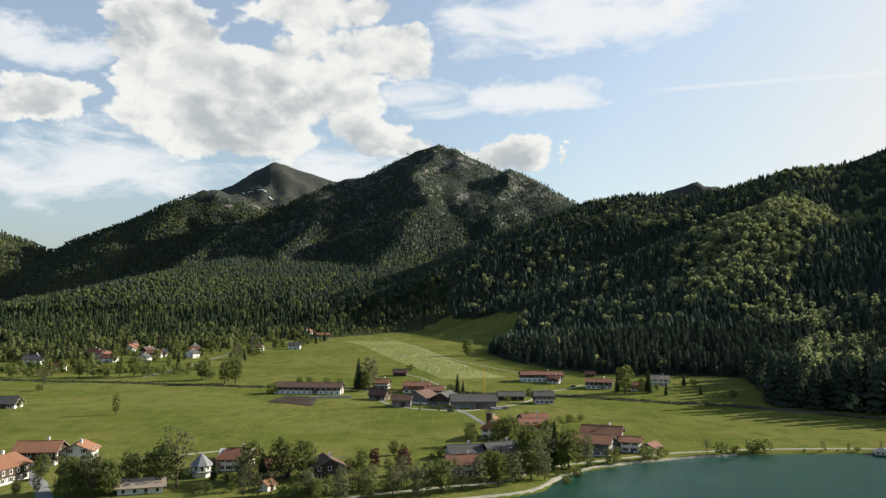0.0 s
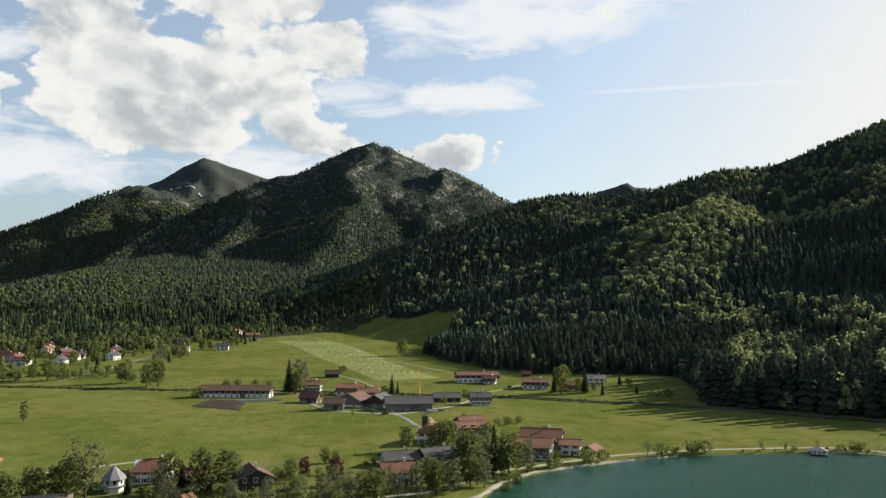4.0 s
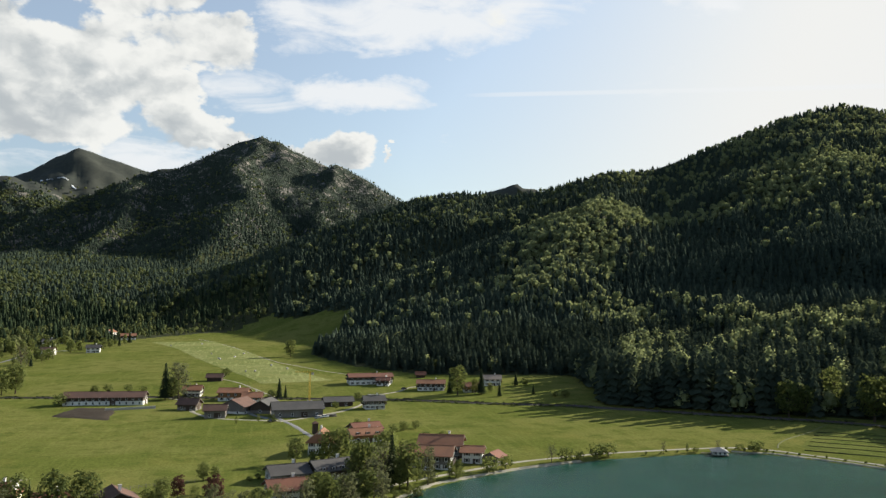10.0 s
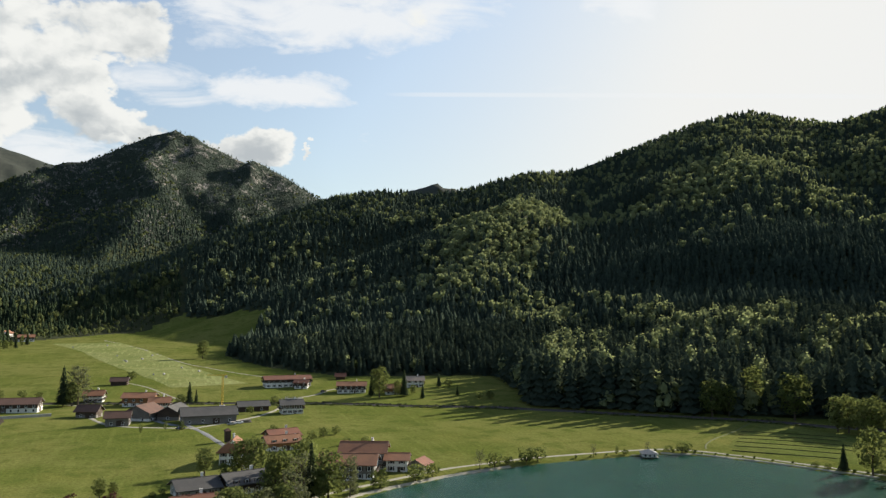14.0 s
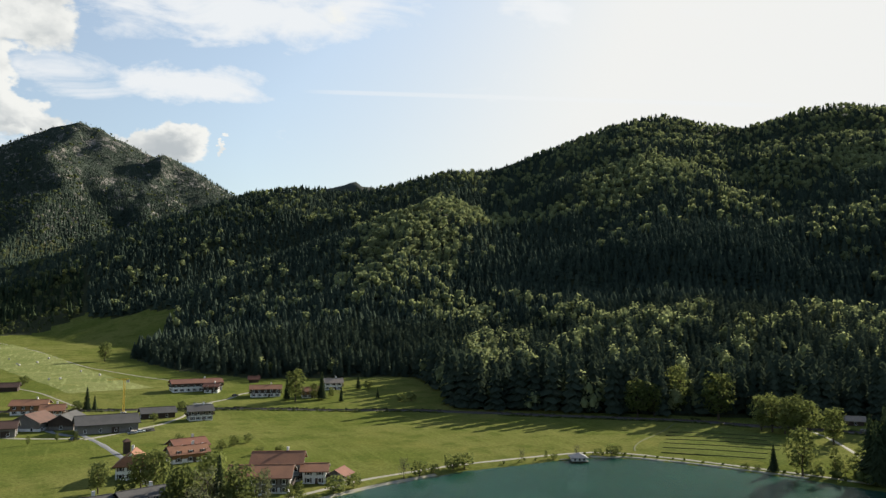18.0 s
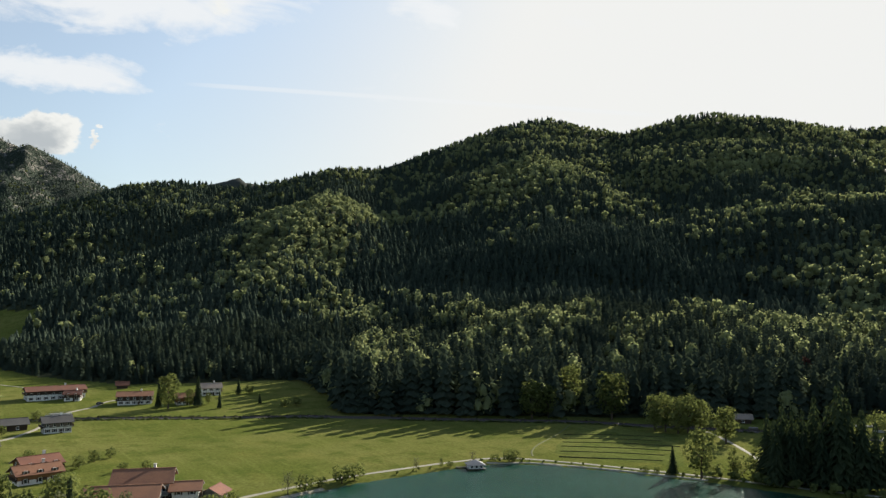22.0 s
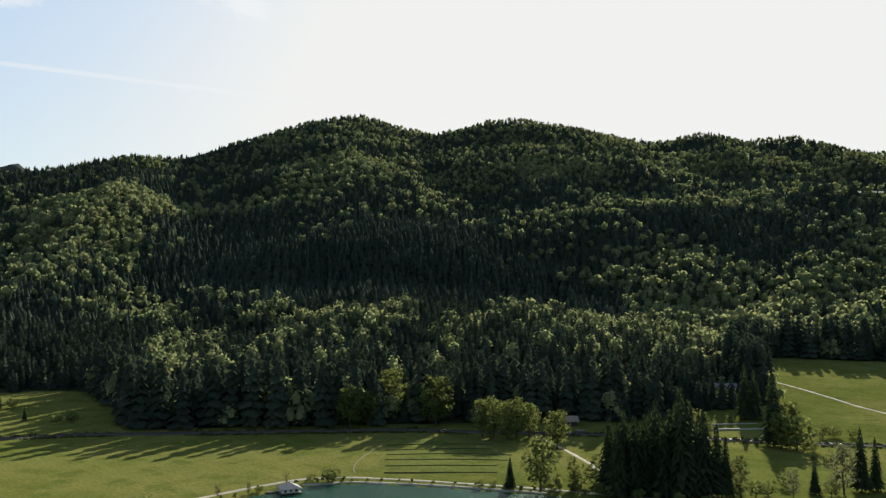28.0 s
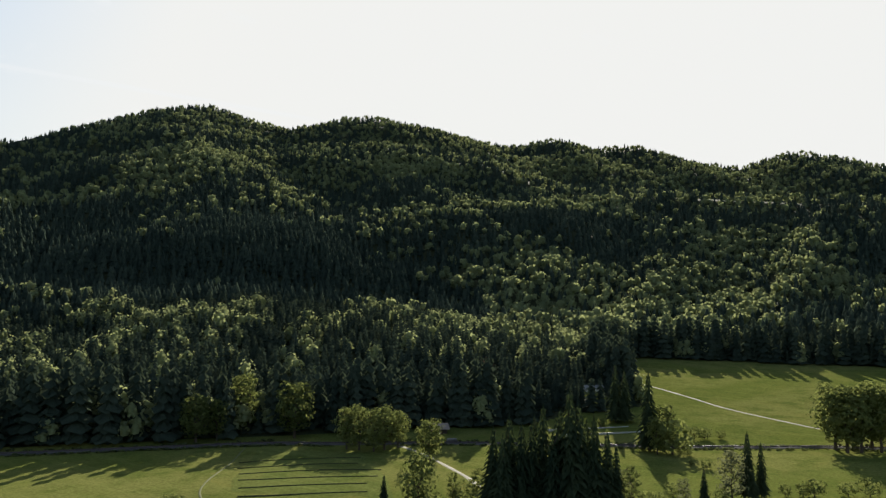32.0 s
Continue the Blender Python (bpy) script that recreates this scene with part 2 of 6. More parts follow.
def water_material():
    m = bpy.data.materials.new("lake_water")
    m.use_nodes = True
    g = Nodes(m.node_tree)
    pos = g.add("ShaderNodeNewGeometry").outputs["Position"]
    st = g.add("ShaderNodeMapping", {}, Vector=pos, Rotation=(0, 0, radians(35)), Scale=(1.0, 0.45, 1)).outputs[0]
    ripples = g.noise(st, 0.7, 6.0, 0.72)
    chop = g.noise(st, 0.16, 5.0, 0.65, 0.4)
    swell = g.noise(pos, 0.03, 4.0, 0.6)
    col = g.mix(g.ramp(swell, 0.35, 0.7), (0.005, 0.038, 0.025, 1), (0.011, 0.054, 0.036, 1))
    p = g.add("ShaderNodeBsdfPrincipled", {}, Base_Color=col, Roughness=0.20, IOR=1.33)
    p.inputs["Specular IOR Level"].default_value = 0.22
    g.put(p.inputs["Normal"], g.add("ShaderNodeBump", {}, Strength=1.0, Distance=0.30, Height=g.math("MULTIPLY_ADD", chop, 1.6, ripples)))
    g.add("ShaderNodeOutputMaterial", {}, Surface=p)
    return m


M = {
    "meadow": meadow_material("meadow_grass", (0.100, 0.116, 0.027), (0.140, 0.142, 0.042), (0.078, 0.098, 0.022)),
    "mown": meadow_material("mown_grass", (0.160, 0.178, 0.062), (0.205, 0.214, 0.086), (0.132, 0.155, 0.050), 0.45),
    "cut": meadow_material("cut_grass", (0.092, 0.111, 0.029), (0.118, 0.130, 0.038), (0.075, 0.096, 0.024), 0.15),
    "dirt": surface("trodden_earth", (0.125, 0.125, 0.060), (0.10, 0.11, 0.045), 0.8, 0.95, spec=0.05, coord="World"),
    "forest_floor": surface("forest_floor", (0.030, 0.036, 0.016), (0.050, 0.052, 0.024), 0.12, 0.95, bump=0.6, bump_scale=0.3, spec=0.05, coord="World"),
    "rock": rock_material(),
    "alp": surface("alpine_grass", (0.056, 0.059, 0.049), (0.036, 0.042, 0.037), 0.02, 0.95, spec=0.05, coord="World"),
    "snow": surface("old_snow", (0.78, 0.79, 0.80), (0.66, 0.66, 0.66), 0.1, 0.8, coord="World"),
    "water": water_material(),
    "gravel": surface("lakeside_gravel", (0.31, 0.285, 0.225), (0.22, 0.205, 0.16), 1.2, 0.95, bump=0.03, spec=0.1, coord="World"),
    "asphalt": surface("old_asphalt", (0.20, 0.20, 0.20), (0.14, 0.14, 0.14), 0.6, 0.9, bump=0.01, spec=0.2, coord="World"),
    "ballast": surface("railway_ballast", (0.085, 0.075, 0.065), (0.055, 0.050, 0.045), 1.0, 0.95, bump=0.05, spec=0.1, coord="World"),
    "rail": surface("rusty_rail_steel", (0.075, 0.055, 0.045), (0.050, 0.040, 0.034), 1.5, 0.6, metal=0.3),
    "soil": surface("dark_soil", (0.035, 0.027, 0.020), (0.055, 0.045, 0.035), 0.6, 0.95, bump=0.2, spec=0.05, coord="World"),
    "needles": foliage("conifer_needles", (0.029, 0.041, 0.031), (0.060, 0.077, 0.053), (0.066, 0.085, 0.050), 0.15, 0.25),
    "leaves": foliage("spring_leaves", (0.098, 0.118, 0.062), (0.228, 0.250, 0.122), (0.330, 0.358, 0.150), 0.12, 0.40),
    "leaves_far": foliage("distant_leaves", (0.050, 0.068, 0.032), (0.125, 0.140, 0.062), (0.200, 0.220, 0.085), 0.05, 0.42),
    "leaves_mid": foliage("thicket_leaves", (0.052, 0.068, 0.028), (0.130, 0.142, 0.060), (0.190, 0.210, 0.075), 0.12, 0.40),
    "leaves_near": foliage("broad_leaves", (0.052, 0.068, 0.024), (0.155, 0.172, 0.058), (0.230, 0.255, 0.075), 0.30, 0.34, 0.7),
    "leaves_grey": foliage("willow_leaves", (0.078, 0.084, 0.044), (0.150, 0.154, 0.082), (0.190, 0.200, 0.095), 0.30, 0.38, 0.5),
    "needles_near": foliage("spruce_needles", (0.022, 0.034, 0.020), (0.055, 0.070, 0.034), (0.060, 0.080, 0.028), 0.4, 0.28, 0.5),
    "leaves_red": foliage("copper_leaves", (0.055, 0.032, 0.024), (0.105, 0.052, 0.042), (0.130, 0.060, 0.045), 0.30, 0.35, 0.5),
    "roof_red": surface("red_clay_tiles", (0.190, 0.080, 0.050), (0.135, 0.062, 0.044), 0.9, 0.85, bump=0.03, bump_scale=3.0, vary=0.3, spec=0.2),
    "roof_orange": surface("orange_clay_tiles", (0.250, 0.118, 0.066), (0.185, 0.090, 0.056), 0.9, 0.85, bump=0.03, bump_scale=3.0, vary=0.25, spec=0.2),
    "roof_brown": surface("brown_tiles", (0.125, 0.070, 0.052), (0.085, 0.052, 0.042), 0.9, 0.85, bump=0.03, bump_scale=3.0, vary=0.3, spec=0.2),
    "roof_dark": surface("dark_grey_tiles", (0.060, 0.056, 0.054), (0.085, 0.078, 0.072), 0.8, 0.8, bump=0.03, bump_scale=3.0, vary=0.3, spec=0.25),
    "roof_beige": surface("weathered_beige_tiles", (0.30, 0.235, 0.18), (0.22, 0.175, 0.14), 0.9, 0.85, bump=0.03, bump_scale=3.0, vary=0.2, spec=0.2),
    "roof_grey": surface("grey_shingles", (0.21, 0.21, 0.21), (0.15, 0.15, 0.15), 0.9, 0.8, bump=0.02, bump_scale=4.0, spec=0.3),
    "plaster": surface("white_plaster", (0.74, 0.72, 0.67), (0.60, 0.58, 0.53), 0.4, 0.9, bump=0.01, spec=0.2),
    "plaster_grey": surface("grey_plaster", (0.40, 0.40, 0.39), (0.31, 0.31, 0.30), 0.4, 0.9, bump=0.01, spec=0.2),
    "timber_dark": surface("dark_weathered_boards", (0.075, 0.052, 0.038), (0.048, 0.035, 0.027), 0.8, 0.85, bump=0.02, spec=0.2, vary=0.3),
    "timber_grey": surface("silver_grey_boards", (0.20, 0.185, 0.165), (0.135, 0.122, 0.108), 0.8, 0.9, bump=0.02, spec=0.15, vary=0.2),
    "timber_warm": surface("honey_brown_boards", (0.26, 0.135, 0.06), (0.19, 0.095, 0.045), 0.8, 0.8, bump=0.02, spec=0.2),
    "glass": surface("window_glass", (0.025, 0.030, 0.035), (0.018, 0.022, 0.026), 0.5, 0.08, spec=0.6),
    "frame_white": surface("white_window_frame", (0.72, 0.71, 0.68), (0.62, 0.61, 0.58), 2.0, 0.6),
    "concrete": surface("pale_concrete", (0.42, 0.40, 0.37), (0.32, 0.31, 0.29), 0.5, 0.9, bump=0.01),
    "steel": surface("worn_steel", (0.30, 0.29, 0.28), (0.20, 0.17, 0.15), 1.5, 0.45, metal=0.8),
    "yellow": surface("yellow_crane_paint", (0.55, 0.36, 0.03), (0.42, 0.27, 0.03), 1.0, 0.5),
    "rubber": surface("black_rubber", (0.02, 0.02, 0.02), (0.03, 0.03, 0.03), 2.0, 0.8),
    "car_white": surface("white_car_paint", (0.70, 0.71, 0.72), (0.66, 0.67, 0.68), 0.3, 0.25, spec=0.5),
    "car_dark": surface("dark_car_paint", (0.03, 0.034, 0.042), (0.025, 0.028, 0.035), 0.3, 0.25, spec=0.5),
    "car_silver": surface("silver_car_paint", (0.38, 0.39, 0.41), (0.34, 0.35, 0.37), 0.3, 0.3, metal=0.5, spec=0.5),
    "bark": surface("tree_bark", (0.085, 0.065, 0.048), (0.050, 0.040, 0.030), 2.0, 0.95, bump=0.03, spec=0.1),
}

# ---- terrain ----
# shore of the lake, the railway line and the foot of the forested hill, as lines on the plan
SHORE = [(-84, 210), (-7, 260), (20, 274), (35, 286), (48, 316), (74, 335), (102, 350), (144, 363), (193, 367), (213, 365), (228, 349), (241, 326), (255, 297), (263, 273), (274, 238), (288, 196), (302, 154), (325, 98), (367, 14), (462, -168)]
RAIL = [(-980, 784), (-560, 700), (-354, 657), (-218, 637), (-77, 610), (49, 582), (183, 518), (245, 472), (311, 416), (367, 336), (398, 279), (440, 214), (483, 126), (532, 0), (588, -168)]
FOOT = [(14, 1640), (14, 1258), (122, 1150), (48, 900), (80, 775), (133, 700), (179, 686), (250, 662), (241, 600), (225, 550), (213, 513), (262, 476), (318, 434), (352, 402), (384, 390), (400, 362), (416, 345), (440, 340), (470, 322), (490, 312), (515, 326), (600, 385), (680, 405), (704, 350), (722, 268), (790, 84), (900, -168)]
RIDGES = [  # crest lines with the fall of their flanks
    (0.38, [(130, 1610, 154), (235, 1740, 224), (295, 1830, 271), (365, 1865, 314), (445, 1850, 325), (560, 1820, 317), (630, 1795, 330), (710, 1775, 354), (780, 1765, 373), (960, 1840, 402), (1135, 1855, 450), (1235, 1910, 503), (1405, 1970, 588), (1500, 1960, 618), (1580, 1965, 637), (1645, 1905, 610), (1750, 1805, 577), (1780, 1770, 582), (1815, 1660, 611), (1875, 1595, 617), (1935, 1515, 597), (2050, 1435, 578), (2110, 1335, 551), (2150, 1265, 543), (2130, 1145, 549), (2185, 1080, 517), (2215, 940, 522), (2270, 765, 460), (2295, 665, 447), (2320, 540, 480), (2335, 460, 467), (2345, 325, 426), (2350, 110, 382), (2340, -95, 336)]),
    (0.37, [(1565, 1950, 622), (1115, 1440, 386), (810, 1170, 214), (580, 950, 96), (445, 815, 48)]),
    (0.37, [(950, 1825, 396), (565, 1365, 240), (400, 1105, 132), (290, 945, 62), (225, 860, 25)]),
    (0.37, [(1600, 1995, 615), (1175, 1300, 304), (985, 950, 190), (855, 725, 104), (680, 570, 50)]),
    (0.38, [(1375, 1145, 287), (1395, 955, 281), (1415, 785, 265), (1475, 640, 272), (1515, 500, 261), (1540, 365, 249), (1600, 270, 250)]),
    (0.40, [(1475, 640, 272), (1080, 500, 131), (810, 415, 54)]),
    (0.40, [(1540, 365, 249), (1115, 340, 120), (840, 305, 44)]),
    (0.40, [(1395, 955, 281), (1065, 710, 138), (815, 555, 54)]),
    (0.62, [(-925, 1485, 36), (-975, 1860, 52), (-930, 2480, 80), (-930, 2905, 230), (-840, 3245, 390), (-695, 3430, 496), (-575, 3595, 596), (-485, 3670, 648), (-360, 3765, 677), (-260, 3840, 733), (-140, 3915, 846), (-30, 3920, 885), (40, 3890, 862), (150, 3845, 798), (255, 3770, 730), (405, 3680, 677), (490, 3605, 594), (615, 3445, 497), (700, 3125, 345)]),
    (0.55, [(-70, 3890, 850), (-100, 3080, 466), (-165, 2515, 247), (-205, 2020, 94)]),
    (0.60, [(305, 3735, 719), (200, 2935, 365), (95, 2380, 171), (20, 1900, 67)]),
    (0.55, [(-485, 3670, 648), (-510, 2955, 320), (-520, 2345, 131), (-485, 1890, 56)]),
    (0.50, [(-1350, 2450, 51), (-1545, 3030, 104), (-1630, 3430, 196), (-1595, 3615, 264), (-1550, 3850, 366), (-1470, 3990, 477), (-1375, 4075, 598), (-1205, 4130, 687), (-1070, 4115, 641), (-905, 4050, 555), (-700, 4040, 475)]),
    (0.50, [(-1200, 4120, 685), (-1165, 3405, 307), (-1110, 2790, 122), (-1020, 2285, 53)]),
    (0.75, [(-1425, 4415, 627), (-1285, 4460, 730), (-1185, 4495, 768), (-1065, 4525, 856), (-970, 4545, 916), (-865, 4570, 881), (-735, 4590, 843), (-625, 4610, 807), (-480, 4655, 843), (-285, 4670, 820), (-15, 4680, 689)]),
    (0.40, [(-2900, 3440, 574), (-2395, 3810, 500), (-2185, 3935, 426), (-2030, 3960, 351), (-1885, 3975, 280), (-1730, 3935, 185)]),
    (0.75, [(1170, 4500, 707), (1290, 4470, 752), (1465, 4415, 792), (1575, 4375, 755), (1710, 4325, 687)]),
]


def lattice(ix, iy, seed):
    h = (ix * 374761393 + iy * 668265263 + seed * 1442695041) & 0xFFFFFFFF
    h = ((h ^ (h >> 13)) * 1274126177) & 0xFFFFFFFF
    return ((h ^ (h >> 16)) & 0xFFFF) / 65535.0


def value_noise(x, y, size, octaves=4, seed=1):
    total, amp, norm = 0.0, 1.0, 0.0
    for o in range(octaves):
        u, v = np.asarray(x) / size + 1000.3, np.asarray(y) / size + 1000.7
        i, j = np.floor(u).astype(np.int64), np.floor(v).astype(np.int64)
        a, b = u - i, v - j
        a, b = a * a * (3 - 2 * a), b * b * (3 - 2 * b)
        n = (lattice(i, j, seed + o) * (1 - a) + lattice(i + 1, j, seed + o) * a) * (1 - b) + (lattice(i, j + 1, seed + o) * (1 - a) + lattice(i + 1, j + 1, seed + o) * a) * b
        total, norm, amp, size = total + amp * (n - 0.5), norm + amp, amp * 0.5, size * 0.5
    return total / norm


def to_line(x, y, line):
    """Distance to a line on the plan, its height there, and the side (+: to the left of its run)."""
    best, zed, side = np.full(np.shape(x), 1e9), np.zeros(np.shape(x)), np.ones(np.shape(x))
    for a, b in zip(line, line[1:]):
        dx, dy = b[0] - a[0], b[1] - a[1]
        s = np.clip(((x - a[0]) * dx + (y - a[1]) * dy) / (dx * dx + dy * dy), 0, 1)
        d = np.hypot(x - a[0] - s * dx, y - a[1] - s * dy)
        m = d < best
        best = np.where(m, d, best)
        if len(a) > 2:
            zed = np.where(m, a[2] + s * (b[2] - a[2]), zed)
        side = np.where(m, np.sign(dx * (y - a[1]) - dy * (x - a[0])), side)
    return best, zed, side


def inside(x, y, outline):
    """Which places lie within an outline on the plan."""
    hit = np.zeros(np.shape(x), bool)
    for a, b in zip(outline, outline[1:] + outline[:1]):
        if a[1] != b[1]:
            hit ^= ((a[1] > y) != (b[1] > y)) & (x < (b[0] - a[0]) * (y - a[1]) / (b[1] - a[1]) + a[0])
    return hit


LAND_SIDE = SHORE + [(3000, -3000), (9000, -3000), (9000, 9000), (-9000, 9000), (-9000, -3000), (-1500, -3000)]
RAIL_SIDE = RAIL + [(3000, -3000), (9000, -3000), (9000, 9000), (-9000, 9000), (-9000, 900)]
HILL_SIDE = FOOT + [(3000, -3000), (9000, -3000), (9000, 9000), (40, 9000)]


def height(x, y):
    """Height of the ground (lake level is 0)."""
    x, y = np.asarray(x, float), np.asarray(y, float)
    ds, _, ss = to_line(x, y, SHORE)
    dr, _, sr = to_line(x, y, RAIL)
    df, _, sf = to_line(x, y, FOOT)
    land = ds * np.where(inside(x, y, LAND_SIDE), 1, -1)
    behind = np.where(inside(x, y, RAIL_SIDE), dr, 0)
    z = np.where(land > 0, 0.35 + 1.6 * (1 - np.exp(-np.maximum(land, 0) / 20)) + 1.0 * np.clip(land / 150, 0, 1), -np.clip(-land * 0.12, 0, 4) + 0.1)
    z = z + np.minimum(behind * (0.040 + 0.030 * np.clip((x - 400) / 60, 0, 1)), 45) * np.clip(land / 20, 0, 1)
    z = z + np.where(inside(x, y, HILL_SIDE), np.minimum(df, 360) * 0.11, 0)
    z = z + value_noise(x, y, 60, 3, 5) * np.clip(land / 80, 0, 1) * 1.4
    z = z + np.clip((y - 1310) * 0.12, 0, 280) * np.clip((x + 1050) / 300, 0, 1) * np.clip((40 - x) / 120, 0, 1)
    rough = value_noise(x, y, 520, 6, 11)
    fine = value_noise(x, y, 150, 4, 31)
    far = np.clip((np.hypot(x, y) - 2000) / 2000, 0, 1)
    crag = np.abs(value_noise(x, y, 210, 4, 53)) - 0.06
    wx, wy = value_noise(x, y, 300, 4, 41), value_noise(x, y, 300, 4, 43)
    for fall, crest in RIDGES:
        bend = (60 + 200 * far) if len(crest) < 6 else 0.0      # spurs wind, crests keep their line
        px, py = x + bend * wx, y + bend * wy
        slope = fall * (1 + 0.35 * rough)
        top, near = np.full(np.shape(x), -1e9), np.full(np.shape(x), 1e9)
        for a, b in zip(crest, crest[1:]):
            dx, dy = b[0] - a[0], b[1] - a[1]
            s = np.clip(((px - a[0]) * dx + (py - a[1]) * dy) / (dx * dx + dy * dy), 0, 1)
            d = np.hypot(px - a[0] - s * dx, py - a[1] - s * dy)
            top = np.maximum(top, a[2] + s * (b[2] - a[2]) - slope * d)
            near = np.minimum(near, d)
        wob = np.clip(near / 220, 0, 1)
        z = np.maximum(z, top + wob * (rough * (44 + 110 * far) + fine * (40 + 34 * far) - 150 * far * crag) + far * 16 * fine)
    return z


def shade_smooth(me):
    me.polygons.foreach_set("use_smooth", np.ones(len(me.polygons), bool))


def grid_mesh(name, xs, ys, zs, mats, index=None):
    r, c = xs.shape
    me = bpy.data.meshes.new(name)
    verts = np.stack([xs, ys, zs], -1).reshape(-1, 3)
    k = np.arange(r * c).reshape(r, c)
    quads = np.stack([k[:-1, :-1], k[:-1, 1:], k[1:, 1:], k[1:, :-1]], -1).reshape(-1, 4)
    me.vertices.add(len(verts))
    me.vertices.foreach_set("co", verts.astype(np.float32).ravel())
    me.loops.add(quads.size)
    me.loops.foreach_set("vertex_index", quads.astype(np.int32).ravel())
    me.polygons.add(len(quads))
    me.polygons.foreach_set("loop_start", np.arange(0, quads.size, 4, dtype=np.int32))
    for m in mats:
        me.materials.append(m)
    if index is not None:
        me.polygons.foreach_set("material_index", index.astype(np.int32))
    me.update(calc_edges=True)
    shade_smooth(me)
    return new(name, me)


# end of plan


def is_forest_hill(x, y):
    """The wooded hill beside the lake, with its clearings left open."""
    hut = (np.hypot(x - 500, y - 349) < 11) | (np.hypot(x - 488, y - 340) < 9) | (np.hypot(x - 476, y - 331) < 9) | (np.hypot(x - 504, y - 380) < 9)
    return inside(x, y, HILL_SIDE) & (x > 10) & ~hut


def build_ground():
    az = np.radians(np.concatenate([np.arange(-180, -45, 3.0), np.arange(-45, -31, 0.42), np.arange(-31, 12, 0.22), np.arange(12, 105, 0.42), np.arange(105, 180.1, 3.0)]))
    rr = np.concatenate([[0.5, 60, 110, 150], np.arange(180, 640, 3.6), np.geomspace(643, 4800, 215)])
    A, R = np.meshgrid(az, rr)
    X, Y = 15 + R * np.sin(A), 85 + R * np.cos(A)
    Z = height(X, Y)
    xc, yc, zc = ((v[:-1, :-1] + v[1:, 1:]) / 2 for v in (X, Y, Z))
    mi = np.zeros(xc.shape, int)
    mi[is_forest_hill(xc, yc)] = 1
    mi[(zc > 62) & (yc > 1400)] = 1
    mi[(xc < 20) & (yc > np.interp(xc, [-900, -470, -330, -150, -80, 60], [800, 890, 970, 1130, 1225, 1300]))] = 1
    main = (yc > 1900) & (yc < 4100) & (xc > -1100) & (xc < 800)
    mi[main & (zc > 210 + 170 * value_noise(xc, yc, 420, 3, 77))] = 2
    mi[(yc > 4380) & (zc > 480)] = 3
    mi[(yc > 3900) & (yc < 4380) & (xc < -600) & (zc > 590)] = 3
    ob = grid_mesh("ground", X, Y, Z, [M["meadow"], M["forest_floor"], M["rock"], M["alp"]], mi.ravel())
    return tagged(ob, "green valley meadows rising into wooded and rocky mountains", "ground", kind="structure")


build_ground()


def build_lake():
    xs, ys = np.meshgrid(np.linspace(-600, 1200, 14), np.linspace(-1000, 460, 12))
    ob = grid_mesh("water", xs, ys, np.zeros_like(xs), [M["water"]])
    return tagged(ob, "dark green rippled lake water along a gravel shore", "lake", kind="structure")


build_lake()

# ---- woods ----
def fine_conifer(rng, tiers=8):
    """Unit spruce with single drooping boughs."""
    v, f = [], []
    for k in range(tiers):
        t = k / tiers
        z, r = 0.07 + 0.86 * t, 0.165 * (1 - t) ** 0.85 + 0.012
        n = int(8 - 4.5 * t)
        for s in range(n):
            a = 6.283 * (s + rng.uniform(-.3, .3)) / n + k
            q, c, d = r * rng.uniform(0.75, 1.2), math.cos(a), math.sin(a)
            w = 0.035 + 0.42 * q
            i = len(v)
            v += [(0.01 * c, 0.01 * d, z + 0.13 * (1 - 0.5 * t)), (c * q * .6 - d * w, d * q * .6 + c * w, z + 0.015), (c * q, d * q, z - 0.04), (c * q * .6 + d * w, d * q * .6 - c * w, z + 0.015)]
            f += [(i, i + 1, i + 2), (i, i + 2, i + 3)]
    return np.array(v), np.array(f)


def conifer_shape(rng, tiers=3, sides=7):
    """Unit spruce, 1 high: drooping ragged tiers."""
    v, f = [], []
    for k in range(tiers):
        t = k / tiers
        zt, zb = min(1.0, 0.36 + 0.64 * (t + 1.0 / tiers)), 0.06 + 0.80 * t
        r = 0.185 * (1 - t) ** 0.8 + 0.018
        a0 = rng.uniform(0, 6.28)
        base = len(v)
        v.append((rng.uniform(-.01, .01), rng.uniform(-.01, .01), zt))
        for s in range(sides):
            a = a0 + 6.283 * s / sides
            q = r * (1.15 if s % 2 else 0.70) * rng.uniform(0.8, 1.2)
            v.append((q * math.cos(a), q * math.sin(a), zb + rng.uniform(-0.03, 0.03) + (0 if s % 2 else 0.04)))
        for s in range(sides):
            f.append((base, base + 1 + s, base + 1 + (s + 1) % sides))
    return np.array(v), np.array(f)


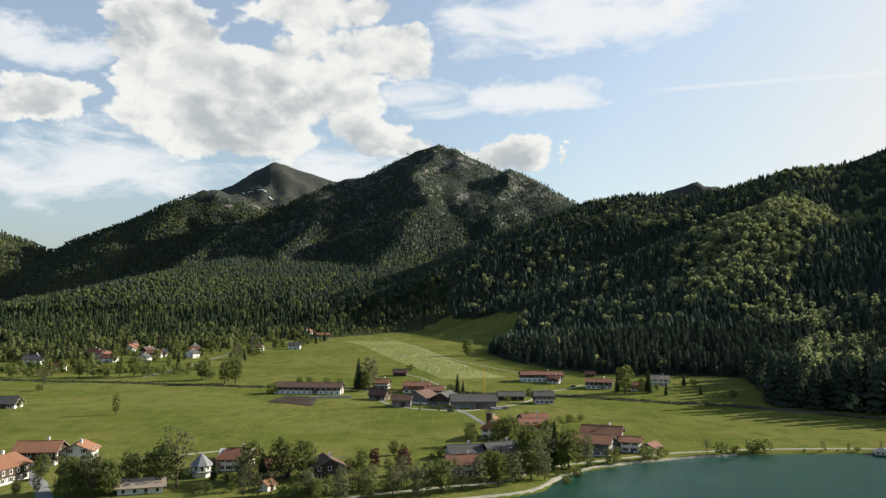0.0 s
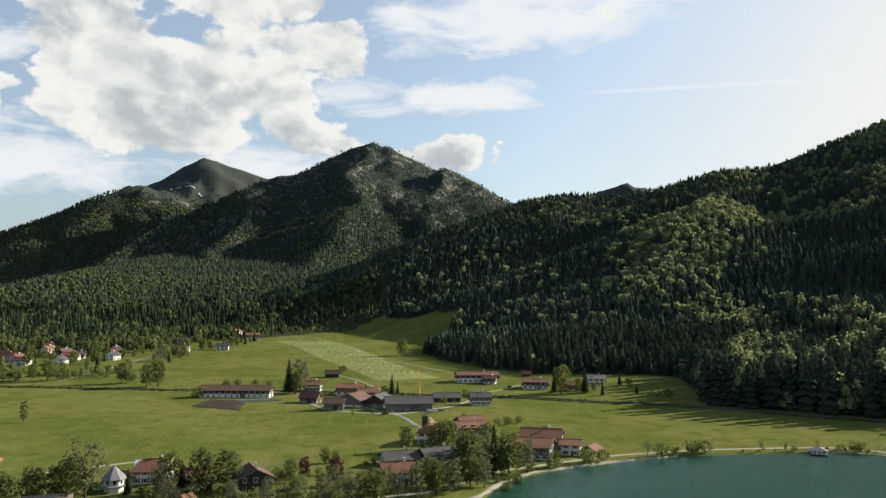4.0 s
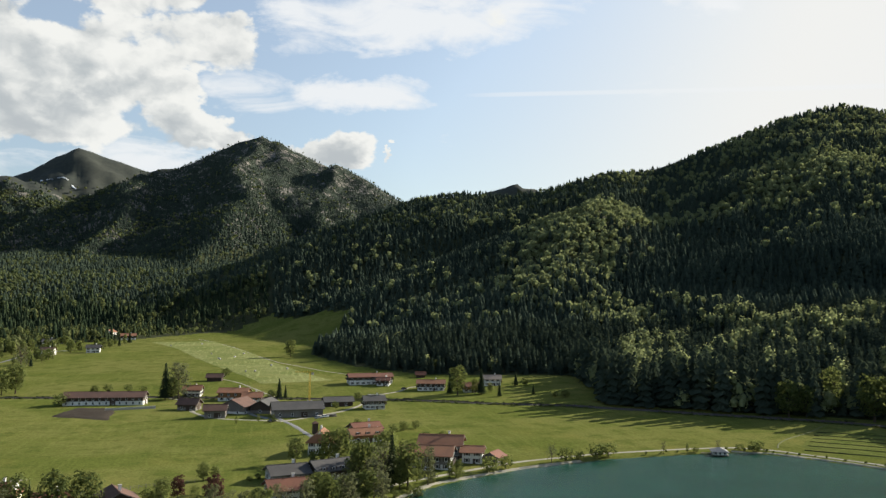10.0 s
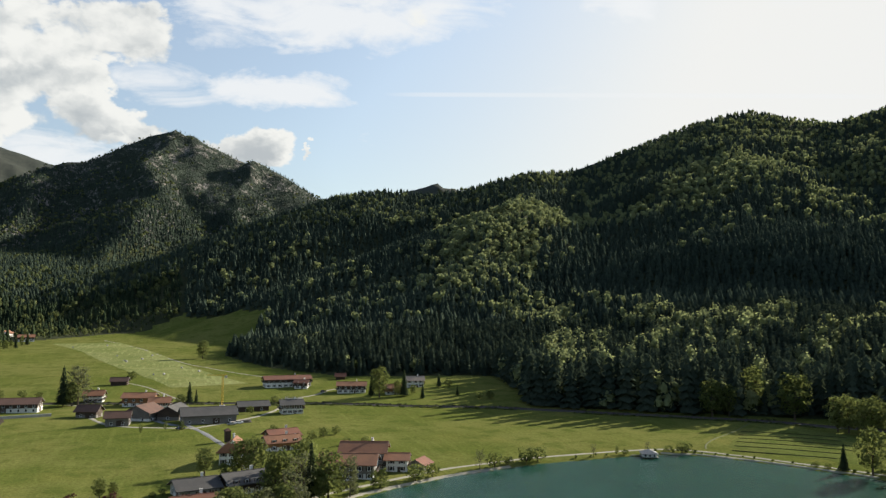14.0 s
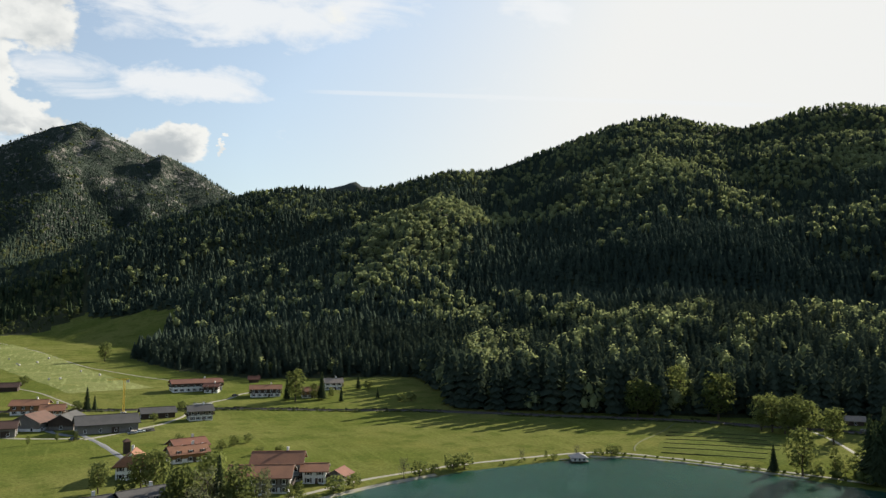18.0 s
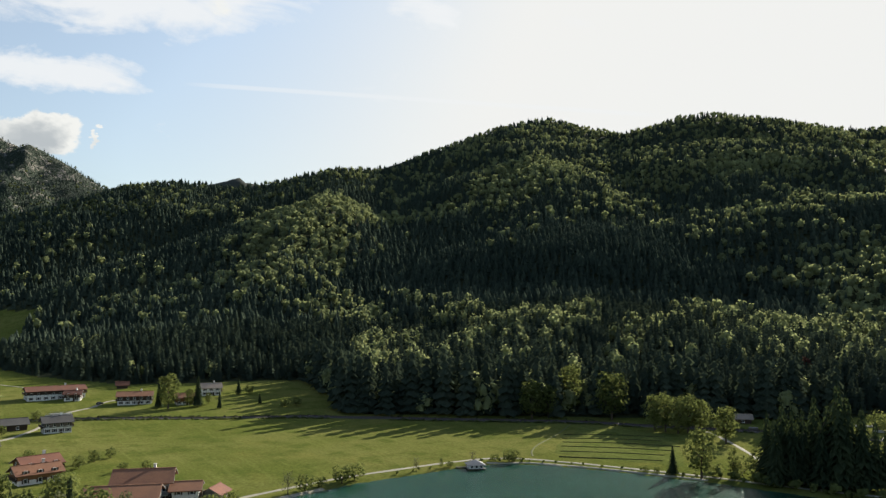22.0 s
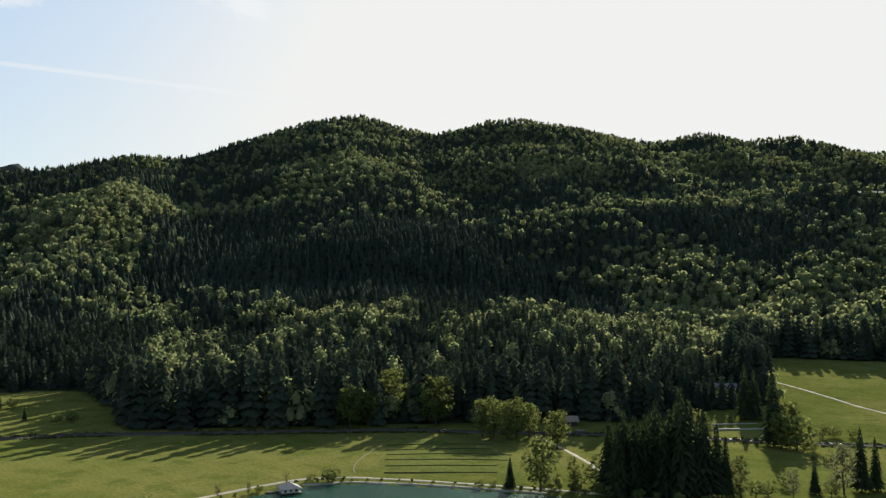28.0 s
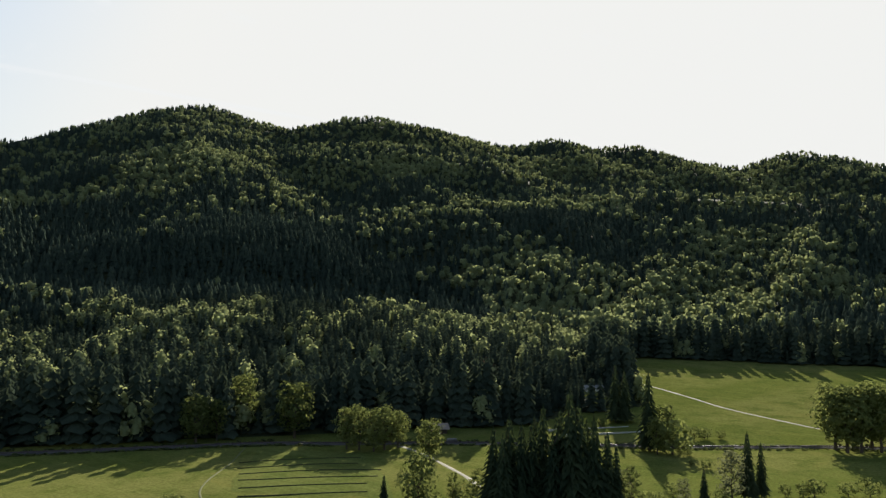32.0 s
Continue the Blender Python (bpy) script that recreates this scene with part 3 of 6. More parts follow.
def leafy_shape(rng, cards=34, width=0.33, low=0.20, size=0.115, lobes=5, solid=0.92):
    """Unit broadleaf crown: billowing boughs with leafy clumps laid over them."""
    v, f = [], []
    hubs = [(0, 0, 0.66, 0.78)]
    for k in range(lobes - 1):
        a, u = 2.4 * k + rng.uniform(-.4, .4), rng.uniform(0, 1)
        r = width * (0.62 - 0.30 * u)
        hubs.append((r * math.cos(a), r * math.sin(a), low + 0.20 + 0.34 * u, rng.uniform(0.52, 0.72)))
    for hx, hy, hz, hs in hubs:
        i, a0 = len(v), rng.uniform(0, 6.28)
        v.append((hx, hy, min(0.99, hz + 0.39 * solid * hs)))
        for u, n in ((0.50, 5), (-0.50, 5)):
            for s in range(n):
                a, q = a0 + 6.283 * (s + (0.5 if u < 0 else 0)) / n, rng.uniform(0.78, 1.15)
                r = math.sqrt(1 - u * u) * width * solid * hs * q
                v.append((hx + r * math.cos(a), hy + r * math.sin(a), hz + 0.36 * solid * hs * u * q))
        for s in range(5):
            p, w = i + 1 + s, i + 1 + (s + 1) % 5
            f += [(i, p, w), (p, p + 5, w), (w, p + 5, w + 5)]
    for k in range(cards):
        lx, ly, lz, ls = hubs[k % len(hubs)]
        u, a = rng.uniform(-0.6, 1), rng.uniform(0, 6.283)
        n = np.array([math.sqrt(1 - u * u) * math.cos(a), math.sqrt(1 - u * u) * math.sin(a), u])
        c = np.array([lx, ly, lz]) + n * np.array([width, width, 0.36]) * ls * rng.uniform(0.85, 1.08)
        c[2] = min(c[2], 0.98)
        n = n + rng.normal(0, 0.22, 3)
        n /= np.linalg.norm(n)
        t = np.cross(n, [0.3, 0.2, 1.0])
        t /= np.linalg.norm(t) + 1e-6
        b = np.cross(n, t)
        s = size * rng.uniform(0.7, 1.3)
        i, w0 = len(v), rng.uniform(0, 1.5)
        for q in range(4):
            w = w0 + 1.5708 * q + rng.uniform(-.3, .3)
            v.append(tuple(c + t * s * math.cos(w) * rng.uniform(.7, 1.1) + b * s * math.sin(w) * rng.uniform(.7, 1.1) - n * s * (0.35 if q % 2 else 0.0)))
        f += [(i, i + 1, i + 2), (i, i + 2, i + 3)]
    return np.array(v), np.array(f)


def join_trees(name, shapes, places, mat, label, category):
    """places: rows x, y, z, height, spread, turn, tint, shape."""
    vs, fs, ts, off = [], [], [], 0
    kinds = places[:, 7].astype(int)
    for k, (v, f) in enumerate(shapes):
        p = places[kinds == k]
        if not len(p):
            continue
        c, s = np.cos(p[:, 5])[:, None], np.sin(p[:, 5])[:, None]
        wide = (p[:, 3] * p[:, 4])[:, None]
        x = (v[None, :, 0] * c - v[None, :, 1] * s) * wide + p[:, 0:1]
        y = (v[None, :, 0] * s + v[None, :, 1] * c) * wide + p[:, 1:2]
        z = v[None, :, 2] * p[:, 3:4] + p[:, 2:3]
        vs.append(np.stack([x, y, z], -1).reshape(-1, 3))
        fs.append((f[None] + off + (np.arange(len(p)) * len(v))[:, None, None]).reshape(-1, 3))
        ts.append(np.repeat(p[:, 6], len(f)))
        off += len(p) * len(v)
    vs, fs, ts = np.concatenate(vs), np.concatenate(fs), np.concatenate(ts)
    me = bpy.data.meshes.new(name)
    me.vertices.add(len(vs))
    me.vertices.foreach_set("co", vs.astype(np.float32).ravel())
    me.loops.add(fs.size)
    me.loops.foreach_set("vertex_index", fs.astype(np.int32).ravel())
    me.polygons.add(len(fs))
    me.polygons.foreach_set("loop_start", np.arange(0, fs.size, 3, dtype=np.int32))
    at = me.attributes.new("tint", "FLOAT", "FACE")
    at.data.foreach_set("value", ts.astype(np.float32))
    me.materials.append(mat)
    me.update(calc_edges=True)
    return tagged(new(name, me), label, category, kind="stuff")


def scatter(rng, x0, x1, y0, y1, step):
    xs, ys = np.meshgrid(np.arange(x0, x1, step), np.arange(y0, y1, step))
    return xs.ravel() + rng.uniform(-.45, .45, xs.size) * step, ys.ravel() + rng.uniform(-.45, .45, xs.size) * step


def places_for(rng, x, y, z, lo, hi, spread, tint, shapes):
    n = len(x)
    return np.stack([x, y, z - 0.5, rng.uniform(lo, hi, n), spread * rng.uniform(0.8, 1.2, n), rng.uniform(0, 6.28, n), tint, rng.integers(0, shapes, n)], 1)


BEECH_STANDS = [  # x, y, reach, share of broadleaf trees
    (530, 1330, 190, 0.9), (450, 1150, 150, 0.85), (640, 1300, 100, 0.75), (340, 1040, 80, 0.55), (1030, 1350, 150, 0.92), (900, 1270, 120, 0.8), (730, 1250, 90, 0.55),
    (385, 900, 70, 0.5), (397, 846, 55, 0.5), (440, 760, 45, 0.45), (465, 690, 50, 0.5), (505, 645, 45, 0.5), (460, 540, 40, 0.3), (535, 564, 40, 0.3), (645, 590, 55, 0.45), (344, 740, 50, 0.6), (297, 634, 45, 0.6),
    (930, 1050, 110, 0.5), (1170, 1180, 120, 0.65), (845, 615, 90, 0.65), (805, 513, 110, 0.7), (805, 437, 110, 0.75), (895, 405, 130, 0.72), (1030, 372, 170, 0.7), (940, 591, 130, 0.7), (660, 440, 60, 0.65), (634, 521, 60, 0.65), (1215, 412, 150, 0.7),
    (1204, 825, 120, 0.55), (1360, 712, 130, 0.7), (1327, 1092, 170, 0.85), (1763, 941, 210, 0.85), (1864, 768, 180, 0.7), (1560, 1250, 160, 0.7), (2000, 560, 200, 0.75), (1500, 480, 150, 0.7)]
SPRUCE_STANDS = [(650, 850, 150), (700, 745, 100), (630, 1083, 120), (560, 970, 90), (800, 860, 90), (180, 860, 130), (250, 770, 95), (760, 690, 60), (1120, 640, 110)]


def build_woods():
    rng = np.random.default_rng(7)
    spruces = [conifer_shape(rng) for _ in range(8)]
    crowns = [leafy_shape(rng, 24, 0.34, 0.10, 0.088, 2, 0.74) for _ in range(12)]
    # the wooded hill by the lake
    xs, ys = [], []
    for x0, x1, y0, y1, step in ((10, 800, -90, 1080, 7.4), (800, 1400, -90, 1080, 9.2), (1400, 2450, -90, 1080, 12.5), (10, 1400, 1080, 2050, 10.2), (1400, 2200, 1080, 2050, 12.5)):
        a, b = scatter(rng, x0, x1, y0, y1, step)
        xs.append(a), ys.append(b)
    x, y = np.concatenate(xs), np.concatenate(ys)
    keep = is_forest_hill(x, y)
    x, y = x[keep], y[keep]
    z = height(x, y)
    # drop what lies well behind the crest
    crest = np.array(RIDGES[0][1], float)
    away = np.interp(np.arctan2(x - 15, y - 85), np.arctan2(crest[:, 0] - 15, crest[:, 1] - 85), np.hypot(crest[:, 0] - 15, crest[:, 1] - 85))
    front = np.hypot(x - 15, y - 85) < away + 40
    x, y, z = x[front], y[front], z[front]
    # beech stands on the spurs and benches, spruce on the steep shaded faces between them
    share = np.clip(0.05 + 0.6 * value_noise(x, y, 120, 3, 21) + 0.0007 * (z - 80), 0.02, 0.45)
    for bx, by, reach, part_of in BEECH_STANDS:
        share = np.maximum(share, part_of * np.clip(1.7 * (1 - np.hypot(x - bx, y - by) / reach) + 1.3 * value_noise(x, y, 70, 3, 29), 0, 1))
    for bx, by, reach in SPRUCE_STANDS:
        share = np.where(np.hypot(x - bx, y - by) < reach * (1 + value_noise(x, y, 80, 2, 33)), share * 0.22, share)
    lit = rng.uniform(0, 1, len(x)) < share
    c, d = ~lit, lit & (rng.uniform(0, 1, len(x)) < 0.86)
    tint = np.clip(0.40 + 1.3 * value_noise(x, y, 90, 3, 61) + rng.normal(0, 0.28, len(x)), 0, 1)
    pc = places_for(rng, x[c], y[c], z[c], 10, 22, 1.25, tint[c], 8)
    pd = places_for(rng, x[d], y[d], z[d], 12, 22, 1.05, tint[d], 12)
    # taller trees stand along the forest edge above the lakeside meadow
    rows = []
    for a, b in zip(FOOT[7:16] + FOOT[20:25], FOOT[8:17] + FOOT[21:26]):
        run = math.hypot(b[0] - a[0], b[1] - a[1])
        for k in range(int(run / 2.6)):
            u, back = rng.uniform(0, 1), rng.uniform(-4, 14)
            rows.append((a[0] + u * (b[0] - a[0]) - back * (b[1] - a[1]) / run, a[1] + u * (b[1] - a[1]) + back * (b[0] - a[0]) / run))
    ex, ey = np.array(rows).T
    ez, es = height(ex, ey), rng.uniform(0, 1, len(ex)) < 0.22
    pc = np.concatenate([pc, places_for(rng, ex[~es], ey[~es], ez[~es], 27, 39, 1.12, rng.uniform(0, .8, (~es).sum()), 8)])
    pd = np.concatenate([pd, places_for(rng, ex[es], ey[es], ez[es], 13, 24, 0.95, rng.uniform(0, 1, es.sum()), 12)])
    # finer trees on the nearer slope
    near_spruces, near_crowns = [fine_conifer(rng) for _ in range(8)], [leafy_shape(rng, 130, 0.32, 0.06, 0.050, 7, 0.62) for _ in range(12)]
    for which, label_c, label_d, coarse in (("near", "dark spruces of the lower slope above the railway", "yellow-green broadleaf trees of the lower slope", False), ("upper", "dense dark spruce forest covering the steep hillside", "fresh yellow-green beech and maple trees among the spruces", True)):
        for places, shapes, name, mat, label in ((pc, spruces if coarse else near_spruces, "spruce_forest", "needles", label_c), (pd, crowns if coarse else near_crowns, "broadleaf_forest", "leaves", label_d)):
            far_off = np.hypot(places[:, 0] - 25, places[:, 1] - 100) > 800
            join_trees(name, shapes, places[far_off == coarse], M[mat], label, "forest")
    # the mountains behind
    small = [conifer_shape(rng, 2, 5) for _ in range(5)]
    puffs = [leafy_shape(rng, 9, 0.38, 0.1, 0.14, 1, 0.9) for _ in range(6)]
    x, y = scatter(rng, -1300, 800, 1480, 4000, 12.5)
    z = height(x, y)
    n = value_noise(x, y, 330, 4, 77)
    keep = ((z > 52) | (y > 1540)) & (rng.uniform(0, 1, len(x)) > np.clip((z - 420 - 420 * n - np.clip(-x, 0, 300)) / 330, 0, 0.55)) & ~((x > 10) & (y < 1600))
    x, y, z = x[keep], y[keep], z[keep]
    lit = rng.uniform(0, 1, len(x)) < np.clip(0.46 + 1.5 * value_noise(x, y, 170, 4, 91) - z * 0.0011, 0.05, 0.8)
    tall = np.clip(1 - (z - 300) / 900, 0.5, 1)[:, None]
    pc = places_for(rng, x[~lit], y[~lit], z[~lit], 13, 24, 1.2, rng.uniform(0, 1, (~lit).sum()), 5)
    pc[:, 3] *= tall[~lit, 0]
    pd = places_for(rng, x[lit], y[lit], z[lit], 12, 19, 1.1, rng.uniform(0, 1, lit.sum()), 6)
    join_trees("mountain_spruce_forest", small, pc, M["needles"], "dark spruce forest on the rocky mountain flank", "forest")
    join_trees("mountain_broadleaf_forest", puffs, pd, M["leaves_far"], "light green broadleaf trees on the lower mountain slope", "forest")
    x, y = scatter(rng, -2300, -600, 1900, 4350, 20.0)
    z = height(x, y)
    keep = (rng.uniform(0, 1, len(x)) > np.clip((z - 520) / 140, 0, 1)) & ~((x > -1000) & (y < 3300))
    x, y, z = x[keep], y[keep], z[keep]
    lit = rng.uniform(0, 1, len(x)) < np.clip(0.4 + 1.2 * value_noise(x, y, 260, 3, 93), 0.05, 0.9)
    join_trees("distant_spruce_forest", small, places_for(rng, x[~lit], y[~lit], z[~lit], 16, 26, 1.3, rng.uniform(0, 1, (~lit).sum()), 5), M["needles"], "dark spruce forest on a distant mountain", "forest")
    join_trees("distant_broadleaf_forest", puffs, places_for(rng, x[lit], y[lit], z[lit], 14, 22, 1.3, rng.uniform(0, 1, lit.sum()), 5), M["leaves_far"], "light green broadleaf forest on a distant mountain", "forest")


build_woods()

# ---- building helpers ----
def part(name, bm, material, parent, label=""):
    me = bpy.data.meshes.new(name)
    bm.to_mesh(me)
    bm.free()
    me.materials.append(material)
    ob = new(name, me)
    ob.parent = parent
    return tagged(ob, label)


def share(name, me, parent, m=None):
    ob = new(name, me)
    ob.parent = parent
    if m is not None:
        ob.matrix_basis = m
    return ob


def box(bm, x0, x1, y0, y1, z0, z1):
    v = [bm.verts.new(p) for p in ((x0, y0, z0), (x1, y0, z0), (x1, y1, z0), (x0, y1, z0), (x0, y0, z1), (x1, y0, z1), (x1, y1, z1), (x0, y1, z1))]
    for f in ((3, 2, 1, 0), (4, 5, 6, 7), (0, 1, 5, 4), (1, 2, 6, 5), (2, 3, 7, 6), (3, 0, 4, 7)):
        bm.faces.new([v[i] for i in f])
    return v


def prism(bm, outline, x0, x1):
    """A solid along x from an outline in y and z."""
    a, b = [bm.verts.new((x0, y, z)) for y, z in outline], [bm.verts.new((x1, y, z)) for y, z in outline]
    n = len(outline)
    bm.faces.new(a), bm.faces.new(b[::-1])
    for i in range(n):
        bm.faces.new((a[i], b[i], b[(i + 1) % n], a[(i + 1) % n]))
    bmesh.ops.recalc_face_normals(bm, faces=bm.faces)


def tube(bm, p, q, r0, r1, sides=6):
    p, q = Vector(p), Vector(q)
    d = (q - p).normalized()
    a = d.orthogonal().normalized()
    b = d.cross(a)
    ring = [[bm.verts.new(c + (a * math.cos(6.283 * k / sides) + b * math.sin(6.283 * k / sides)) * r) for k in range(sides)] for c, r in ((p, r0), (q, r1))]
    for k in range(sides):
        bm.faces.new((ring[0][k], ring[0][(k + 1) % sides], ring[1][(k + 1) % sides], ring[1][k]))
    bm.faces.new(ring[0][::-1]), bm.faces.new(ring[1])


def ground_at(x, y):
    return float(height(np.array([x]), np.array([y]))[0])


def low_ground(x, y, head, L, W):
    c, s = math.cos(radians(head)), math.sin(radians(head))
    xs = np.array([x + a * L / 2 * c - b * W / 2 * s for a in (-1, 0, 1) for b in (-1, 0, 1)])
    ys = np.array([y + a * L / 2 * s + b * W / 2 * c for a in (-1, 0, 1) for b in (-1, 0, 1)])
    return float(height(xs, ys).min())


def mesh_of(name, fill, material):
    bm = bmesh.new()
    fill(bm)
    me = bpy.data.meshes.new(name)
    bm.to_mesh(me)
    bm.free()
    me.materials.append(material)
    return me


def frame_fill(bm):
    """A window frame with a sill, as one closed ring."""
    out = ((-0.66, -0.86), (0.66, -0.86), (0.62, 0.78), (-0.62, 0.78))
    inn = ((-0.50, -0.66), (0.50, -0.66), (0.50, 0.66), (-0.50, 0.66))
    loops = [[bm.verts.new((x, y - (0.08 if z < -0.8 and y < 0 else 0), z)) for x, z in ring] for ring, y in ((out, -0.07), (inn, -0.07), (inn, 0.05), (out, 0.05))]
    for p, q in zip(loops, loops[1:] + loops[:1]):
        for k in range(4):
            bm.faces.new((p[k], p[(k + 1) % 4], q[(k + 1) % 4], q[k]))
    bmesh.ops.recalc_face_normals(bm, faces=bm.faces)


WINDOW_FRAME = mesh_of("window", frame_fill, M["frame_white"])
WINDOW_PANE = mesh_of("pane", lambda bm: box(bm, -0.52, 0.52, -0.03, 0.03, -0.68, 0.68), M["glass"])
SHUTTER = mesh_of("shutter", lambda bm: box(bm, -0.26, 0.26, -0.05, 0.01, -0.78, 0.78), M["timber_dark"])
DOOR_LEAF = mesh_of("door", lambda bm: (box(bm, -0.6, 0.6, -0.06, 0.05, 0, 2.1), box(bm, -0.45, 0.45, -0.09, -0.06, 0.2, 1.9)), M["timber_dark"])
BARN_DOOR = mesh_of("barn_door", lambda bm: (box(bm, -1.7, 1.7, -0.08, 0.05, 0, 3.0), box(bm, -0.06, 0.06, -0.13, -0.08, 0.1, 2.9), box(bm, -1.6, 1.6, -0.13, -0.08, 1.4, 1.6)), M["timber_dark"])


def windows_on(root, L, W, rows, cols_long, cols_gable, shutters, skip_gable=False):
    """Windows on both long sides and both gables; rows are sill heights."""
    for z in rows:
        for sgn in (-1, 1):
            for k in range(cols_long):
                x = (k + 0.5) / cols_long * L - L / 2
                one_window(root, pose(x, sgn * (W / 2 + 0.04), z + 0.8, 0, 0, 0 if sgn < 0 else 180), shutters)
            for k in range(cols_gable):
                y = (k + 0.5) / cols_gable * W - W / 2
                one_window(root, pose(sgn * (L / 2 + 0.04), y, z + 0.8, 0, 0, 90 if sgn > 0 else -90), shutters)


def one_window(root, m, shutters):
    w = share("window", WINDOW_FRAME, root, m)
    share("pane", WINDOW_PANE, w)
    if shutters:
        share("shutter", SHUTTER, w, pose(-0.92, 0, 0)), share("shutter", SHUTTER, w, pose(0.92, 0, 0))


HOMES = []


def house(name, label, x, y, head, L, W, h=5.4, rise=2.6, low="plaster", up="timber_dark", roof="roof_red", split=0.5, over=1.1, balcony=True, rows=(0.9, 3.5), cols=(4, 3), chimney=1, shutters=True, door="door", hip=0.0, category="house", group="village houses"):
    """A gabled alpine house, ridge along its length, that stands on the lowest ground under it."""
    HOMES.append((x, y))
    z0 = low_ground(x, y, head, L, W) - 0.3
    root = tagged(new(name), label, category, group)
    root.matrix_world = pose(x, y, z0, 0, 0, head)
    hs = h * split
    bm = bmesh.new()
    box(bm, -L / 2, L / 2, -W / 2, W / 2, 0, hs)
    part("lower_wall", bm, M[low], root)
    if up:
        bm = bmesh.new()
        t = 0.06 if up.startswith("timber") else 0.0
        a, b = L / 2 + t, W / 2 + t
        prism(bm, [(-b, hs), (b, hs), (b, h), (0, h + rise - 0.05), (-b, h)], -a, a)
        part("upper_wall", bm, M[up], root)
    k = rise / (W / 2)
    for sgn, nm in ((-1, "roof_slope"), (1, "roof_slope")):
        bm = bmesh.new()
        e = W / 2 + over
        cut = hip * L / 2
        pts = [(0.0, h + rise), (sgn * e, h + rise - k * e), (sgn * e, h + rise - k * e + 0.28), (0.0, h + rise + 0.30)]
        prism(bm, pts, -L / 2 - over, L / 2 + over)
        if cut:
            for v in bm.verts:
                if abs(v.co.y) < 1e-4:
                    v.co.x -= math.copysign(cut, v.co.x)
        part(nm, bm, M[roof], root)
    bm = bmesh.new()
    box(bm, -(L / 2 + over) + hip * L / 2, (L / 2 + over) - hip * L / 2, -0.16, 0.16, h + rise + 0.24, h + rise + 0.40)
    part("ridge_cap", bm, M[roof], root)
    if hip:
        for sgn in (-1, 1):
            bm = bmesh.new()
            e = W / 2 + over
            zb = h + rise - k * e + 0.2
            v = [bm.verts.new(p) for p in ((sgn * (L / 2 + over), -e, zb), (sgn * (L / 2 + over), e, zb), (sgn * (L / 2 + over - hip * L / 2), 0, h + rise + 0.28), (sgn * (L / 2 + over - 0.3), -e, zb - 0.25), (sgn * (L / 2 + over - 0.3), e, zb - 0.25), (sgn * (L / 2 + over - hip * L / 2 - 0.3), 0, h + rise))]
            for f in ((0, 1, 2), (5, 4, 3), (0, 3, 4, 1), (1, 4, 5, 2), (2, 5, 3, 0)):
                bm.faces.new([v[i] for i in f])
            bmesh.ops.recalc_face_normals(bm, faces=bm.faces)
            part("hip_slope", bm, M[roof], root)
    else:
        for sgn in (-1, 1):
            bm = bmesh.new()
            e = W / 2 + over
            for d in (-1, 1):
                prism(bm, [(0, h + rise - 0.02), (d * e, h + rise - k * e - 0.02), (d * e, h + rise - k * e + 0.20), (0, h + rise + 0.20)], sgn * (L / 2 + over) - 0.05, sgn * (L / 2 + over) + 0.05)
            part("verge_board", bm, M["timber_grey"], root)
    if cols[0] or cols[1]:
        windows_on(root, L, W, rows, cols[0], cols[1], shutters)
    if balcony:
        for sgn in (-1, 1):
            bm = bmesh.new()
            zb = hs + 0.1
            xo = sgn * (L / 2)
            lo, hi = sorted((xo, xo + sgn * 1.15))
            box(bm, lo, hi, -W / 2, W / 2, zb - 0.15, zb)
            bal = part("balcony", bm, M["timber_dark"], root)
            bm = bmesh.new()
            edge = xo + sgn * 1.1
            box(bm, edge - 0.05, edge + 0.05, -W / 2, W / 2, zb + 0.9, zb + 1.02)
            n = int(W / 0.35)
            for q in range(n):
                yq = -W / 2 + (q + 0.5) * W / n
                box(bm, edge - 0.03, edge + 0.03, yq - 0.12, yq + 0.12, zb, zb + 0.9)
            part("railing", bm, M["timber_dark"], bal)
    if chimney:
        bm = bmesh.new()
        zc = h + rise
        box(bm, L * 0.18 - 0.4, L * 0.18 + 0.4, 0.3, 1.1, zc - 0.8, zc + 1.5)
        ch = part("chimney", bm, M["plaster"], root)
        bm = bmesh.new()
        box(bm, L * 0.18 - 0.52, L * 0.18 + 0.52, 0.18, 1.22, zc + 1.5, zc + 1.62)
        part("chimney_cap", bm, M["concrete"], ch)
    leaf = BARN_DOOR if door == "barn" else DOOR_LEAF
    share("barn_door" if door == "barn" else "door", leaf, root, pose(L * 0.12, -W / 2 - 0.03, 0.25))
    if door == "barn":
        share("barn_door", leaf, root, pose(L / 2 + 0.09, 0, 0.25, 0, 0, 90))
    return root


